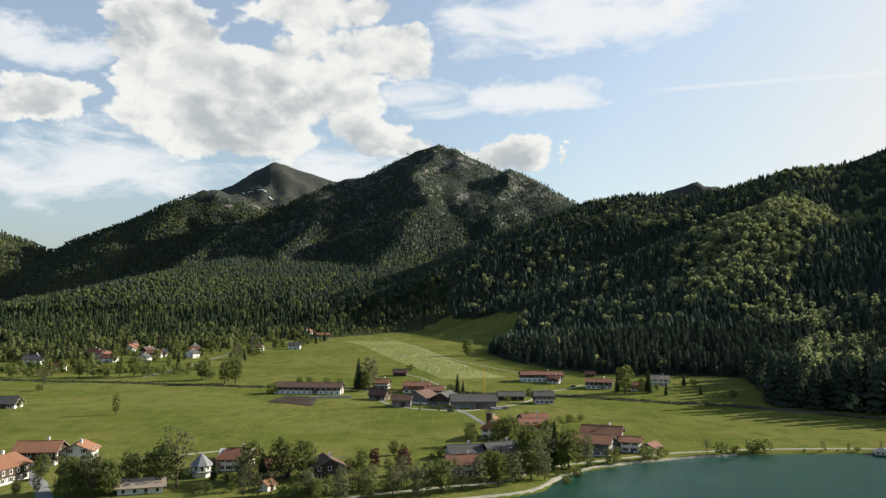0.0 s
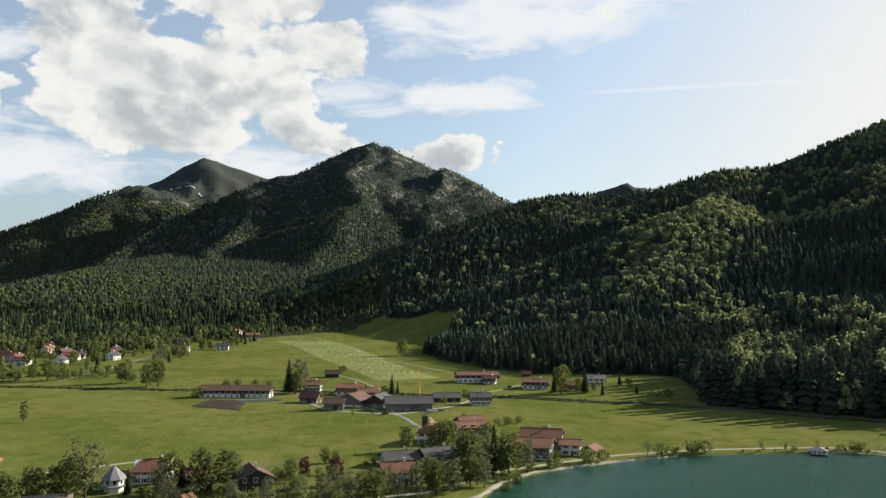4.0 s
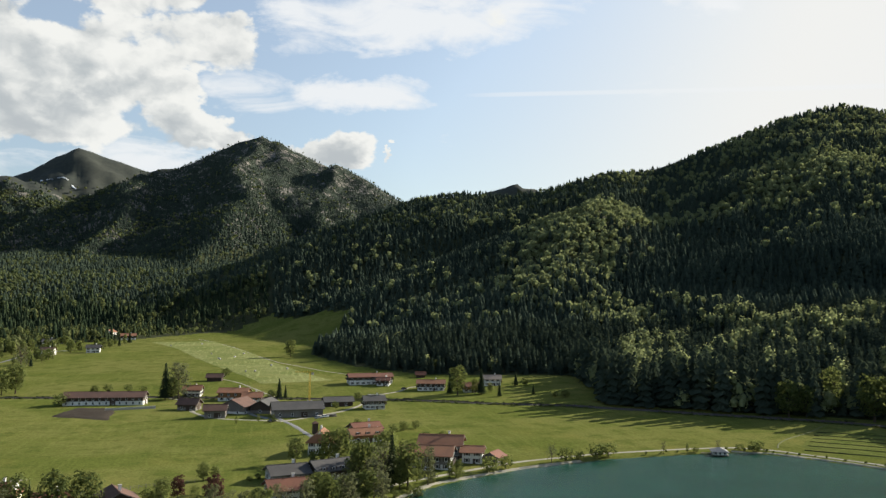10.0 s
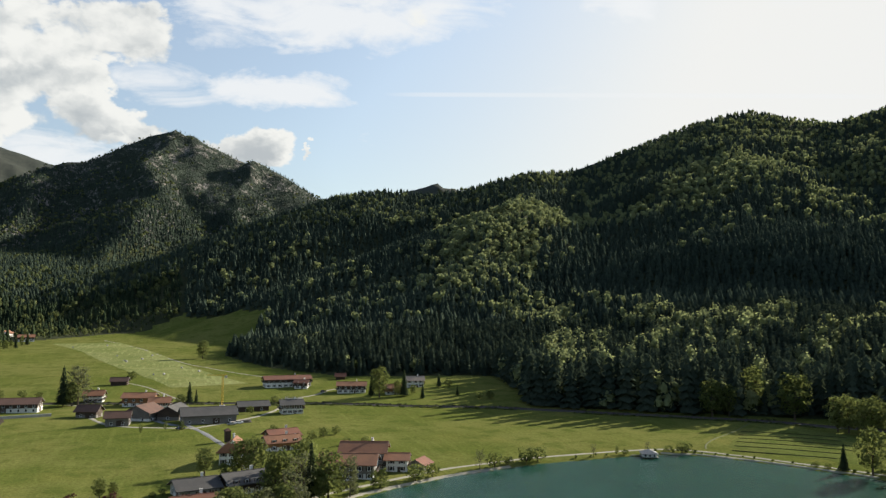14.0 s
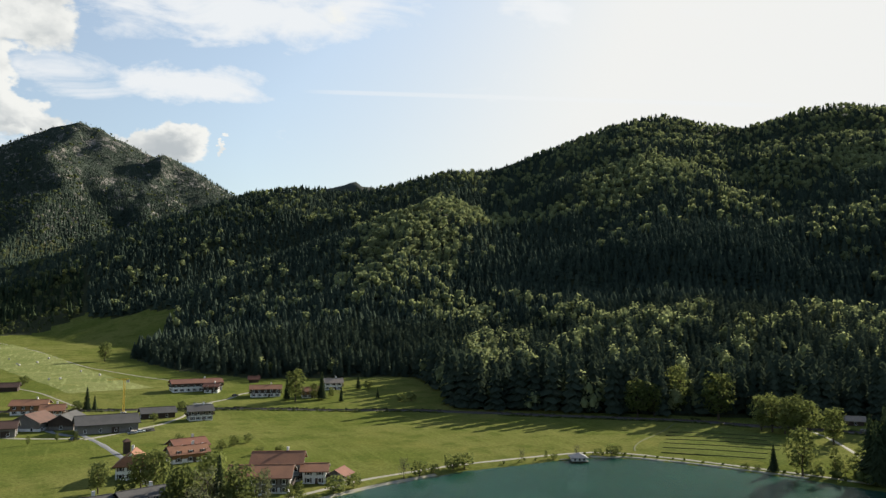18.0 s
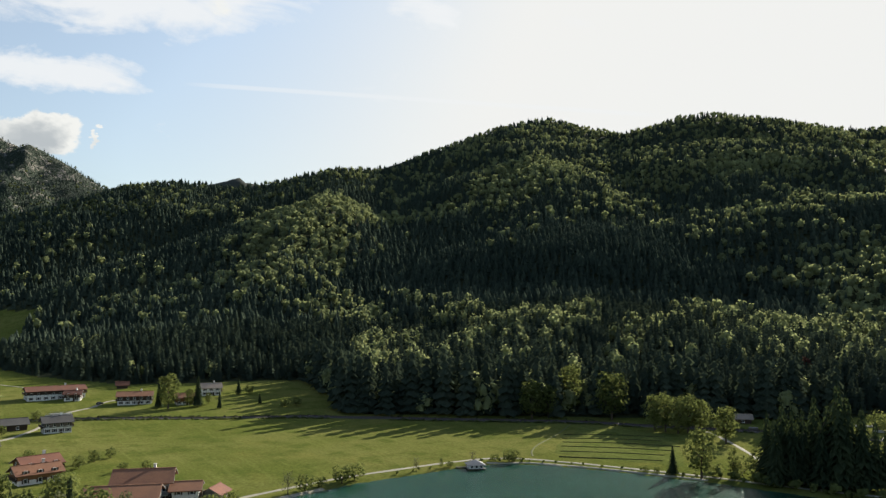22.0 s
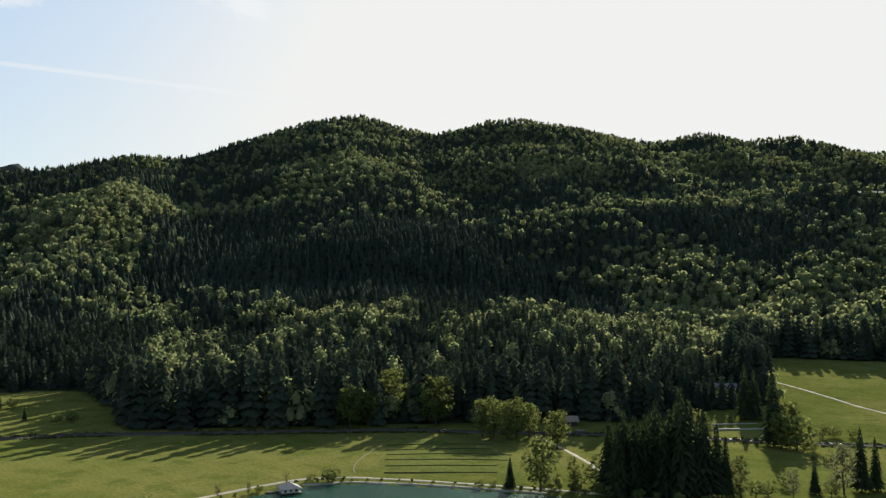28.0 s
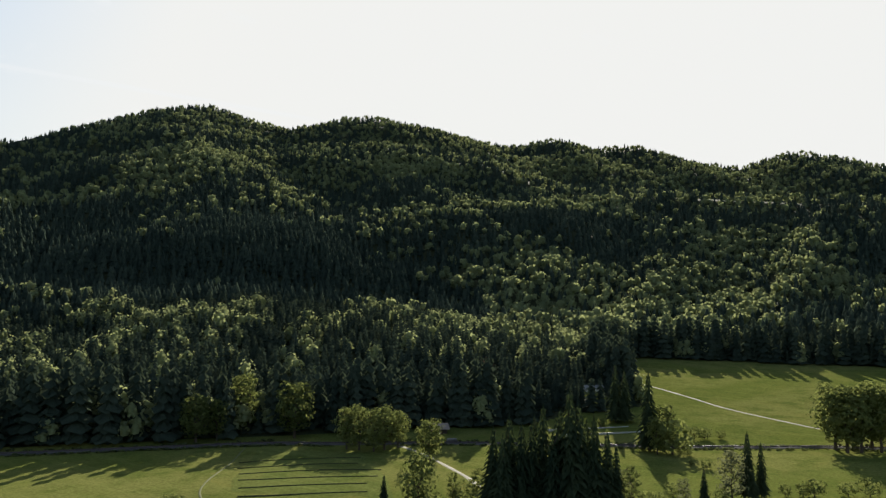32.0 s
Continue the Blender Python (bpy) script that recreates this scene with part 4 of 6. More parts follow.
def ribbon(name, line, width, material, label, category, lift=0.10, step=3.0, kind="structure"):
    """A lane draped over the ground."""
    pts = []
    for a, b in zip(line, line[1:]):
        n = max(1, int(math.hypot(b[0] - a[0], b[1] - a[1]) / step))
        pts += [(a[0] + (b[0] - a[0]) * k / n, a[1] + (b[1] - a[1]) * k / n) for k in range(n)]
    pts = np.array(pts + [line[-1]], float)
    for _ in range(6):
        pts[1:-1] = (pts[:-2] + 2 * pts[1:-1] + pts[2:]) / 4
    d = np.gradient(pts, axis=0)
    nrm = np.stack([-d[:, 1], d[:, 0]], 1) / np.maximum(np.hypot(d[:, 0], d[:, 1]), 1e-6)[:, None]
    offs = np.linspace(-0.5, 0.5, 5) * width
    wob = 1 + 0.12 * np.sin(np.arange(len(pts)) * 0.9)
    X = pts[:, 0:1] + nrm[:, 0:1] * offs[None] * wob[:, None]
    Y = pts[:, 1:2] + nrm[:, 1:2] * offs[None] * wob[:, None]
    Z = height(X, Y) + lift
    Z[:, 0] -= lift + 0.25
    Z[:, -1] -= lift + 0.25
    return tagged(grid_mesh(name, X, Y, Z, [material]), label, category, kind=kind)


def patch(name, left, right, material, label, category, lift=0.12, rows=40, cols=16):
    """A sheet of other ground between two lines on the plan."""
    def along(line, n):
        p = np.array(line, float)
        s = np.concatenate([[0], np.cumsum(np.hypot(*np.diff(p, axis=0).T))])
        u = np.linspace(0, s[-1], n)
        return np.stack([np.interp(u, s, p[:, 0]), np.interp(u, s, p[:, 1])], 1)
    a, b = along(left, rows), along(right, rows)
    f = np.linspace(0, 1, cols)[None, :, None]
    g = a[:, None] * (1 - f) + b[:, None] * f
    jag = value_noise(g[..., 0], g[..., 1], 9, 2, 3) * 3.0
    X, Y = g[..., 0] + jag, g[..., 1] + jag
    Z = height(X, Y) + lift
    for e in (0, -1):
        Z[e] -= lift + 0.3
        Z[:, e] -= lift + 0.3
    return tagged(grid_mesh(name, X, Y, Z, [material]), label, category, kind="structure")

# ---- lanes, railway, shore ----
ribbon("path_lakeside", [(-75, 228), (-30, 268), (5, 286), (20, 292), (34, 312), (45, 326), (70, 341), (100, 358), (142, 370), (190, 374), (212, 373), (224, 363), (236, 345), (248, 322), (259, 300), (268, 276), (284, 240), (300, 200), (318, 150)], 3.0, M["gravel"], "pale gravel footpath running along the lake shore", "path")
ribbon("beach", [(-14, 262), (19, 276), (33, 285), (45, 310), (58, 326), (75, 336), (102, 350), (130, 359)], 3.2, M["gravel"], "narrow pale gravel beach at the water's edge", "beach", 0.16)
ribbon("beach_east", [(205, 367), (216, 363), (228, 349), (241, 327), (255, 298)], 2.4, M["gravel"], "narrow strip of pale shore gravel", "beach", 0.16)
ribbon("road_lane", [(4, 529), (9, 490), (16, 465), (21, 436), (25, 414), (28, 379), (36, 345), (48, 332)], 4.2, M["asphalt"], "narrow grey lane leading from the farms to the lake", "lane")
ribbon("road_farmyard", [(9, 479), (20, 489), (34, 505), (46, 517), (58, 541), (69, 574), (80, 597), (94, 607), (106, 630), (118, 634)], 3.6, M["gravel"], "pale farm track round the barns", "lane", 0.14)
ribbon("road_hamlet", [(9, 482), (-5, 487), (-20, 492), (-30, 503), (-41, 534), (-44, 560), (-48, 590), (-60, 600)], 3.6, M["gravel"], "pale gravel lane between the farmhouses", "lane", 0.14)
ribbon("road_hamlet_side", [(4, 492), (-5, 505), (-11, 535), (-8, 556)], 5.0, M["asphalt"], "grey paved farmyard between the barns", "lane", 0.12)
ribbon("path_hut", [(-32, 701), (-16, 672), (1, 622), (8, 600)], 2.6, M["gravel"], "pale gravel track to a meadow hut", "track")
ribbon("path_upper_meadow", [(-80, 1113), (-29, 981), (-8, 889), (14, 822), (50, 740), (78, 700)], 2.6, M["gravel"], "winding gravel track across the upper meadow", "track")
ribbon("road_village", [(-253, 680), (-250, 707), (-240, 757), (-238, 825), (-235, 901), (-221, 949), (-200, 985)], 4.5, M["asphalt"], "grey village road climbing past the houses", "road")
ribbon("road_drive", [(-125, 322), (-107, 333), (-92, 344), (-80, 350)], 4.0, M["gravel"], "pale gravel drive in the meadow", "lane")
ribbon("road_main", [(-118, 235), (-126, 260), (-136, 277), (-150, 297), (-165, 312), (-190, 325), (-240, 340)], 7.5, M["asphalt"], "grey asphalt village road with parked cars", "road")
ribbon("path_forest_edge", [(338, 370), (332, 356), (319, 336), (302, 313), (290, 300)], 2.8, M["gravel"], "pale lane curving down to the lake", "lane")
ribbon("path_pasture", [(640, 392), (577, 359), (511, 277), (480, 223), (462, 180)], 2.6, M["gravel"], "pale track crossing the hillside pasture", "track")
ribbon("path_wood", [(310, 478), (321, 474), (337, 460), (352, 450)], 3.0, M["gravel"], "short pale forest track under the trees", "track")
ribbon("path_field", [(228, 366), (231, 372), (244, 383), (271, 400), (308, 429)], 1.1, M["dirt"], "worn footpath across the meadow", "path", 0.08)
patch("meadow_mown", [(-140, 1080), (-98, 985), (-58, 840), (-22, 730), (0, 660)], [(-60, 1085), (-20, 960), (6, 850), (36, 730), (60, 668)], M["mown"], "freshly mown pale green hay meadow on the slope", "meadow")
patch("field_soil", [(-116, 522), (-108, 560)], [(-78, 496), (-84, 552)], M["soil"], "bare dark soil heap ground beside the long barn", "field", 0.5, 12, 12)
patch("field_cut_lakeside", [(236, 365), (250, 380), (276, 398), (300, 418)], [(262, 312), (282, 330), (302, 352), (318, 372)], M["cut"], "cut grass with dark swathes near the shore", "meadow", 0.10, 20, 20)


def build_swathes():
    """Dark rows of raked grass on the cut meadow."""
    rng = random.Random(4)
    for k in range(6):
        u = k / 5
        a, c = (235 + 34 * u, 361 + 38 * u), (270 + 40 * u, 322 + 36 * u)
        run = [(a[0] + (c[0] - a[0]) * w + rng.uniform(-.5, .5) + 5.5 * math.sin(3 * w) * u, a[1] + (c[1] - a[1]) * w + rng.uniform(-.5, .5) + 2.4 * math.sin(3 * w) * u) for w in (0.05, 0.25, 0.5, 0.75, rng.uniform(0.80, 1.0))]
        ribbon("swath", run, 0.30, M["forest_floor"], "dark windrow of raked hay", "windrow", 0.35, kind="stuff")


build_swathes()

ribbon("railway_bed", RAIL[1:-1], 6.5, M["ballast"], "brown ballast bed of a single-track railway line", "railway", 0.55)
for off in (-0.72, 0.72):
    ribbon("rail_track", [(x + off * 0.6, y + off * 0.8) for x, y in RAIL[1:-1]], 0.22, M["rail"], "rusty steel rail on the ballast", "rail", 0.85)


def build_rail_scrub():
    """Rough grass and low scrub along the railway bank."""
    rng = np.random.default_rng(12)
    shapes = [leafy_shape(rng, 12, 0.5, 0.0, 0.22, 2) for _ in range(4)]
    p = []
    for a, b in zip(RAIL[2:], RAIL[3:-1]):
        n = int(math.hypot(b[0] - a[0], b[1] - a[1]) / 0.55)
        for k in range(n):
            u = (k + rng.uniform(0, 1)) / n
            side = rng.choice((-1, 1, -1)) * rng.uniform(3.4, 6.0)
            dx, dy = b[0] - a[0], b[1] - a[1]
            q = math.hypot(dx, dy)
            x, y = a[0] + u * dx - dy / q * side, a[1] + u * dy + dx / q * side
            if math.sin(x * 0.11) + math.sin(y * 0.07 + 1) > -0.9:
                p.append((x, y, -0.2, rng.uniform(0.4, 1.3), rng.uniform(1.6, 2.6), rng.uniform(0, 6), rng.uniform(0, 0.5), rng.integers(0, 4)))
    p = np.array(p)
    p[:, 2] += height(p[:, 0], p[:, 1])
    join_trees("railway_scrub", shapes, p, M["leaves_mid"], "low scrub and rough grass along the railway bank", "scrub")


build_rail_scrub()


def shore_reeds():
    rng = np.random.default_rng(15)
    shapes = [leafy_shape(rng, 12, 0.5, 0.0, 0.22, 2) for _ in range(4)]
    p = []
    line = [(130, 362), (192, 369), (213, 367), (229, 350), (246, 322), (259, 297), (266, 272), (276, 240), (290, 196), (304, 154)]
    for a, b in zip(line, line[1:]):
        n = int(math.hypot(b[0] - a[0], b[1] - a[1]) / 2.2)
        for k in range(n):
            u = (k + rng.uniform(0, 1)) / n
            x, y = a[0] + u * (b[0] - a[0]) + rng.uniform(-.8, 1.5), a[1] + u * (b[1] - a[1]) + rng.uniform(-.8, 1.5)
            if rng.uniform() < (0.35 if y > 300 else 0.95):
                big = 1.0 if y > 300 else 2.6
                p.append((x, y, -0.1, rng.uniform(0.6, 1.8) * big, rng.uniform(0.9, 1.4), rng.uniform(0, 6), rng.uniform(0.1, 0.9), rng.integers(0, 4)))
    p = np.array(p)
    p[:, 2] += height(p[:, 0], p[:, 1])
    join_trees("shore_scrub", shapes, p, M["leaves_near"], "low green shrubs along the lake bank", "scrub")


shore_reeds()

def rail_bridge(x, y, head):
    """Small arched underpass that carries the railway over a farm track."""
    root = tagged(new("rail_underpass"), "small pale stone arch carrying the railway over a farm track", "bridge")
    root.matrix_world = pose(x, y, ground_at(x, y) - 0.6, 0, 0, head)
    for side in (-3.6, 3.6):
        bm = bmesh.new()
        outer = [(-6.0, 0.0), (-5.2, 3.4), (5.2, 3.4), (6.0, 0.0)]
        arch = [(2.4 * math.cos(k * math.pi / 10), 2.5 * math.sin(k * math.pi / 10)) for k in range(11)]
        ring = [(px, pz) for px, pz in outer] + arch
        front = [bm.verts.new((px, side - 0.35, pz)) for px, pz in ring]
        rear = [bm.verts.new((px, side + 0.35, pz)) for px, pz in ring]
        bm.faces.new(front), bm.faces.new(rear[::-1])
        for k in range(len(ring)):
            q = (k + 1) % len(ring)
            bm.faces.new((front[q], front[k], rear[k], rear[q]))
        part("head_wall", bm, M["concrete"], root)
        bm = bmesh.new()
        box(bm, -5.6, 5.6, side - 0.45, side + 0.45, 3.4, 3.7)
        part("coping", bm, M["plaster_grey"], root, "grey stone coping")
        bm = bmesh.new()
        for k in range(9):
            tube(bm, (-5.2 + 1.3 * k, side, 3.65), (-5.2 + 1.3 * k, side, 4.7), 0.05, 0.05, 5)
        for h in (4.2, 4.7):
            tube(bm, (-5.2, side, h), (5.2, side, h), 0.045, 0.045, 5)
        part("railing", bm, M["steel"], root, "worn steel railing")


rail_bridge(72, 571, -25)

# ---- houses of the hamlet ----
house("long_barn", "long farm building with a brown tiled roof and white ground floor", -95, 577, -4, 47, 13, 5.4, 2.6, "plaster", "timber_dark", "roof_brown", 0.55, cols=(12, 3), chimney=0, door="barn", category="barn", group="farm buildings", shutters=False, balcony=False)
house("farmhouse", "small white house with an orange tiled roof", -46, 613, -6, 11, 10, 5.0, 2.4, "plaster", "plaster", "roof_orange")
house("barn", "small brown-roofed wooden barn beside the lane", -42, 540, -17, 11, 9, 4.2, 2.6, "timber_grey", "timber_dark", "roof_brown", cols=(2, 1), rows=(1.0,), chimney=0, door="barn", balcony=False, category="barn", group="farm buildings")
house("barn", "grey-boarded barn with a brown tiled roof", -25, 502, -3, 11, 9, 4.8, 2.4, "timber_grey", "timber_grey", "roof_brown", cols=(2, 2), rows=(1.0,), chimney=0, door="barn", balcony=False, shutters=False, category="barn", group="farm buildings")
house("barn", "large dark-roofed barn with a white plinth and board gable", -13, 521, 62, 16, 14, 5.0, 3.4, "plaster", "timber_grey", "roof_brown", 0.35, cols=(3, 2), rows=(0.6,), chimney=0, door="barn", balcony=False, shutters=False, category="barn", group="farm buildings")
house("farmhouse", "honey-coloured timber house with an orange tiled roof", -18, 588, -12, 18, 12, 5.8, 2.2, "plaster", "timber_warm", "roof_orange", 0.42)
house("farmhouse", "white house with a red tiled roof by the yard", -6, 563, -5, 11, 10, 5.2, 2.4, "plaster", "timber_warm", "roof_orange", 0.6)
house("great_barn", "wide grey-boarded barn with a dark grey tiled roof", 19, 503, 5, 27, 15, 5.0, 3.2, "timber_grey", "timber_grey", "roof_dark", cols=(4, 2), rows=(1.2,), chimney=0, door="barn", balcony=False, shutters=False, category="barn", group="farm buildings")
house("barn_wing", "dark-roofed barn wing set across the great barn", 2, 521, 70, 18, 12, 4.6, 3.2, "timber_grey", "timber_dark", "roof_dark", cols=(2, 1), rows=(1.0,), chimney=0, door="barn", balcony=False, shutters=False, category="barn", group="farm buildings")
house("shed", "low dark-roofed open shed in the farmyard", 46, 547, 5, 17, 9, 3.6, 2.2, "timber_dark", "timber_dark", "roof_dark", cols=(2, 1), rows=(0.9,), chimney=0, door="barn", balcony=False, shutters=False, category="shed", group="farm buildings")
house("farmhouse", "white house with a dark grey roof and upper boarding", 66, 529, 3, 12, 9, 5.6, 2.2, "plaster", "timber_grey", "roof_dark", 0.55, cols=(4, 2))
house("farmhouse", "long white farmhouse with a red roof below the forest", 80, 657, 4, 33, 13, 6.2, 2.1, "plaster", "timber_dark", "roof_red", 0.62, cols=(8, 3))
house("annex", "small white annex with a red roof before the farmhouse", 89, 644, -20, 9, 8, 4.6, 1.7, "plaster", "timber_dark", "roof_red", cols=(2, 2), balcony=False)
house("chalet", "white chalet with dark balconies and an orange roof", 119, 613, -14, 19, 11, 5.6, 2.0, "plaster", "timber_dark", "roof_orange", 0.5, cols=(5, 3))
house("chalet", "small house with an orange roof behind tall trees", 144, 596, -8, 10, 9, 4.6, 2.2, "plaster", "timber_warm", "roof_orange", cols=(3, 2))
house("chalet", "grey-roofed white house above the garden", 168, 624, -11, 12, 9, 5.4, 2.4, "plaster", "plaster", "roof_beige", cols=(3, 2))
house("shed", "small brown shed with a red roof", 125, 684, -11, 7, 6, 3.0, 1.8, "timber_dark", "timber_dark", "roof_red", cols=(0, 0), chimney=0, balcony=False, category="shed", group="farm buildings")
house("hay_hut", "dark wooden hay hut in the mown meadow", -36, 690, -7, 11, 8, 3.6, 2.2, "timber_dark", "timber_dark", "roof_brown", cols=(0, 0), chimney=0, balcony=False, door="barn", category="hut", group="farm buildings")
house("villa", "white house with an orange half-hipped roof by the lane", 25, 389, 78, 12, 10, 5.8, 3.8, "plaster", "plaster", "roof_orange", 0.6, cols=(3, 3), hip=0.25, balcony=False)
house("house", "house with a bright red tiled roof among trees", 48, 427, 16, 13, 10, 4.4, 2.2, "plaster", "timber_warm", "roof_red", cols=(3, 2))
house("house", "lower red-roofed wing among garden trees", 46, 412, 12, 14, 9, 4.0, 2.1, "plaster", "timber_warm", "roof_orange", cols=(3, 2))
house("inn", "large lakeside inn with an orange roof and grey boarding", 64, 356, -20, 20, 14, 5.8, 2.6, "plaster", "timber_grey", "roof_orange", 0.42, cols=(6, 3), chimney=0)
house("guest_house", "higher rear house of the lakeside inn with grey gable", 73, 370, -20, 17, 13, 6.8, 2.9, "plaster", "plaster_grey", "roof_orange", 0.4, cols=(5, 3), rows=(0.9, 3.8), chimney=1)
house("balcony_house", "white balconied wing of the lakeside inn", 84, 361, -20, 8, 9, 5.0, 1.6, "plaster", "plaster", "roof_orange", 0.5, cols=(2, 3), chimney=0)
house("garden_shed", "small red-roofed shed by the shore path", 93, 361, 50, 7, 6, 2.8, 1.5, "timber_grey", "timber_grey", "roof_red", cols=(1, 1), rows=(0.7,), chimney=0, balcony=False, shutters=False, category="shed", group="farm buildings")
house("house", "low house with a dark grey tiled roof", 9, 337, 14, 13, 11, 3.4, 2.2, "plaster", "plaster_grey", "roof_dark", cols=(3, 2), rows=(0.9,), balcony=False)
house("house", "dark-roofed house with timber gable near the shore", 25, 340, 22, 15, 11, 4.0, 2.6, "plaster", "timber_dark", "roof_dark", cols=(4, 2))
house("chalet", "white lakeside chalet with a red-brown roof and balcony", 8, 307, 12, 12, 11, 4.8, 2.2, "plaster", "plaster", "roof_red", cols=(3, 3))
house("restaurant", "dark timber restaurant with an orange tiled roof", -156, 316, 8, 15, 13, 5.6, 2.8, "plaster", "timber_dark", "roof_orange", 0.4, cols=(4, 3))
house("house", "white house with an orange roof beside the restaurant", -144, 324, -80, 11, 11, 4.4, 2.4, "plaster", "plaster", "roof_orange", cols=(3, 2), balcony=False)
house("chalet", "white and dark timber chalet by the village road", -154, 283, 78, 14, 13, 6.2, 2.6, "plaster", "timber_dark", "roof_orange", 0.4, cols=(4, 3))
house("boat_shed", "long low white shed with a beige tiled roof", -100, 271, 20, 14, 7, 2.8, 1.8, "plaster", "plaster", "roof_beige", cols=(4, 1), rows=(0.7,), chimney=0, balcony=False, shutters=False, category="shed", group="farm buildings")
house("house", "house with a hipped brown-red roof behind garden trees", -78, 309, 3, 12, 11, 5.0, 2.8, "plaster", "plaster", "roof_red", cols=(4, 3), hip=0.6, balcony=False)
house("garage", "small garage with an orange roof", -87, 306, 4, 7, 7, 2.8, 1.5, "plaster", "plaster", "roof_orange", cols=(1, 1), rows=(0.8,), chimney=0, balcony=False, category="garage")
house("chalet", "dark brown timber chalet with flower balcony", -42, 297, -70, 11, 11, 5.0, 2.6, "timber_dark", "timber_dark", "roof_brown", cols=(3, 3), shutters=False)
house("house", "red-brown house hidden behind large lindens", -60, 299, 4, 9, 9, 4.4, 2.4, "timber_dark", "timber_dark", "roof_red", cols=(2, 2))
house("garden_hut", "tiny garden hut with an orange roof", -59, 276, 60, 4, 4, 2.3, 1.2, "plaster", "plaster", "roof_orange", cols=(0, 0), chimney=0, balcony=False, category="hut", over=0.5)
house("garden_hut", "small timber garden hut with a pale roof", -42, 276, -30, 6, 5, 2.5, 1.3, "timber_grey", "timber_grey", "roof_beige", cols=(1, 1), rows=(0.6,), chimney=0, balcony=False, category="hut", over=0.6)
house("barn", "grey-roofed white barn standing in the meadow", -262, 484, 4, 17, 11, 3.6, 3.4, "plaster", "timber_grey", "roof_dark", cols=(3, 1), rows=(0.9,), chimney=0, balcony=False, door="barn", category="barn", group="farm buildings")
# the village beyond the railway
for x, y, head, L, roof, low in ((-399, 788, -1, 18, "roof_dark", "plaster"), (-344, 725, -5, 8, "roof_orange", "plaster"), (-364, 847, -9, 15, "roof_red", "plaster"), (-331, 799, -6, 15, "roof_red", "plaster"), (-355, 924, 70, 13, "roof_orange", "plaster"), (-297, 804, 84, 12, "roof_dark", "plaster")):
    house("village_house", "white village house under a tiled roof among trees", x, y, head, L, 10, 5.4, 2.6, low, "plaster", roof, cols=(3, 2), balcony=False)
for x, y, head, L, roof, up in ((-302, 844, 2, 15, "roof_red", "timber_dark"), (-346, 995, -3, 11, "roof_orange", "timber_dark"), (-263, 847, 70, 11, "roof_dark", "plaster"), (-213, 922, -7, 14, "roof_brown", "plaster"), (-174, 947, 4, 13, "roof_dark", "plaster"), (-201, 1196, 75, 15, "roof_orange", "plaster"), (-166, 1117, 8, 17, "roof_orange", "timber_dark"), (-275, 890, 10, 12, "roof_red", "timber_dark"), (-320, 875, 60, 11, "roof_brown", "timber_dark")):
    house("village_house", "alpine village house with white ground floor near the forest", x, y, head, L, 10, 5.8, 2.6, "plaster", up, roof, cols=(3, 2), balcony=False)
for x, y, head, L, roof, up in ((-378, 872, -8, 14, "roof_red", "timber_dark"), (-347, 830, 75, 12, "roof_red", "plaster"), (-366, 920, 4, 13, "roof_brown", "timber_dark"), (-373, 971, -12, 13, "roof_orange", "plaster"), (-326, 892, 70, 12, "roof_dark", "plaster"), (-300, 859, 8, 11, "roof_dark", "timber_dark"), (-317, 959, -5, 12, "roof_red", "plaster"), (-284, 922, 80, 11, "roof_dark", "plaster"), (-409, 807, -4, 15, "roof_dark", "plaster"), (-352, 735, 6, 12, "roof_orange", "plaster"), (-280, 1069, 72, 11, "roof_brown", "timber_dark"), (-239, 1038, 2, 13, "roof_dark", "plaster")):
    if all(math.hypot(x - hx, y - hy) > 15 for hx, hy in HOMES):
        house("village_house", "white plastered village house between garden trees", x, y, head, L, 10, 5.2, 2.8, "plaster", up, roof, cols=(3, 2), balcony=False)
# huts under the wooded hill
house("forest_hut", "small timber hut with a pale red roof by the forest edge", 372, 372, -45, 8, 6, 3.0, 1.6, "timber_dark", "timber_dark", "roof_beige", cols=(1, 1), rows=(0.7,), chimney=0, balcony=False, category="hut")
house("weekend_house", "long low white hut with dark windows in a garden", 500, 349, -51, 13, 6, 3.0, 1.4, "timber_dark", "plaster", "roof_grey", 0.35, cols=(4, 1), rows=(1.2,), chimney=0, balcony=False, shutters=False, category="hut")
house("weekend_house", "grey-roofed hut half hidden by spruces", 504, 380, -52, 8, 6, 3.4, 1.8, "plaster_grey", "plaster_grey", "roof_grey", cols=(1, 1), rows=(0.8,), chimney=0, balcony=False, category="hut")


def pyramid(bm, r, z0, z1, sides, turn=0.0):
    ring = [bm.verts.new((r * math.cos(turn + 6.2832 * k / sides), r * math.sin(turn + 6.2832 * k / sides), z0)) for k in range(sides)]
    low_ring = [bm.verts.new((v.co.x, v.co.y, z0 - 0.2)) for v in ring]
    tip = bm.verts.new((0, 0, z1))
    for k in range(sides):
        bm.faces.new((ring[k], ring[(k + 1) % sides], tip))
        bm.faces.new((low_ring[k], low_ring[(k + 1) % sides], ring[(k + 1) % sides], ring[k]))
    bm.faces.new(low_ring[::-1])


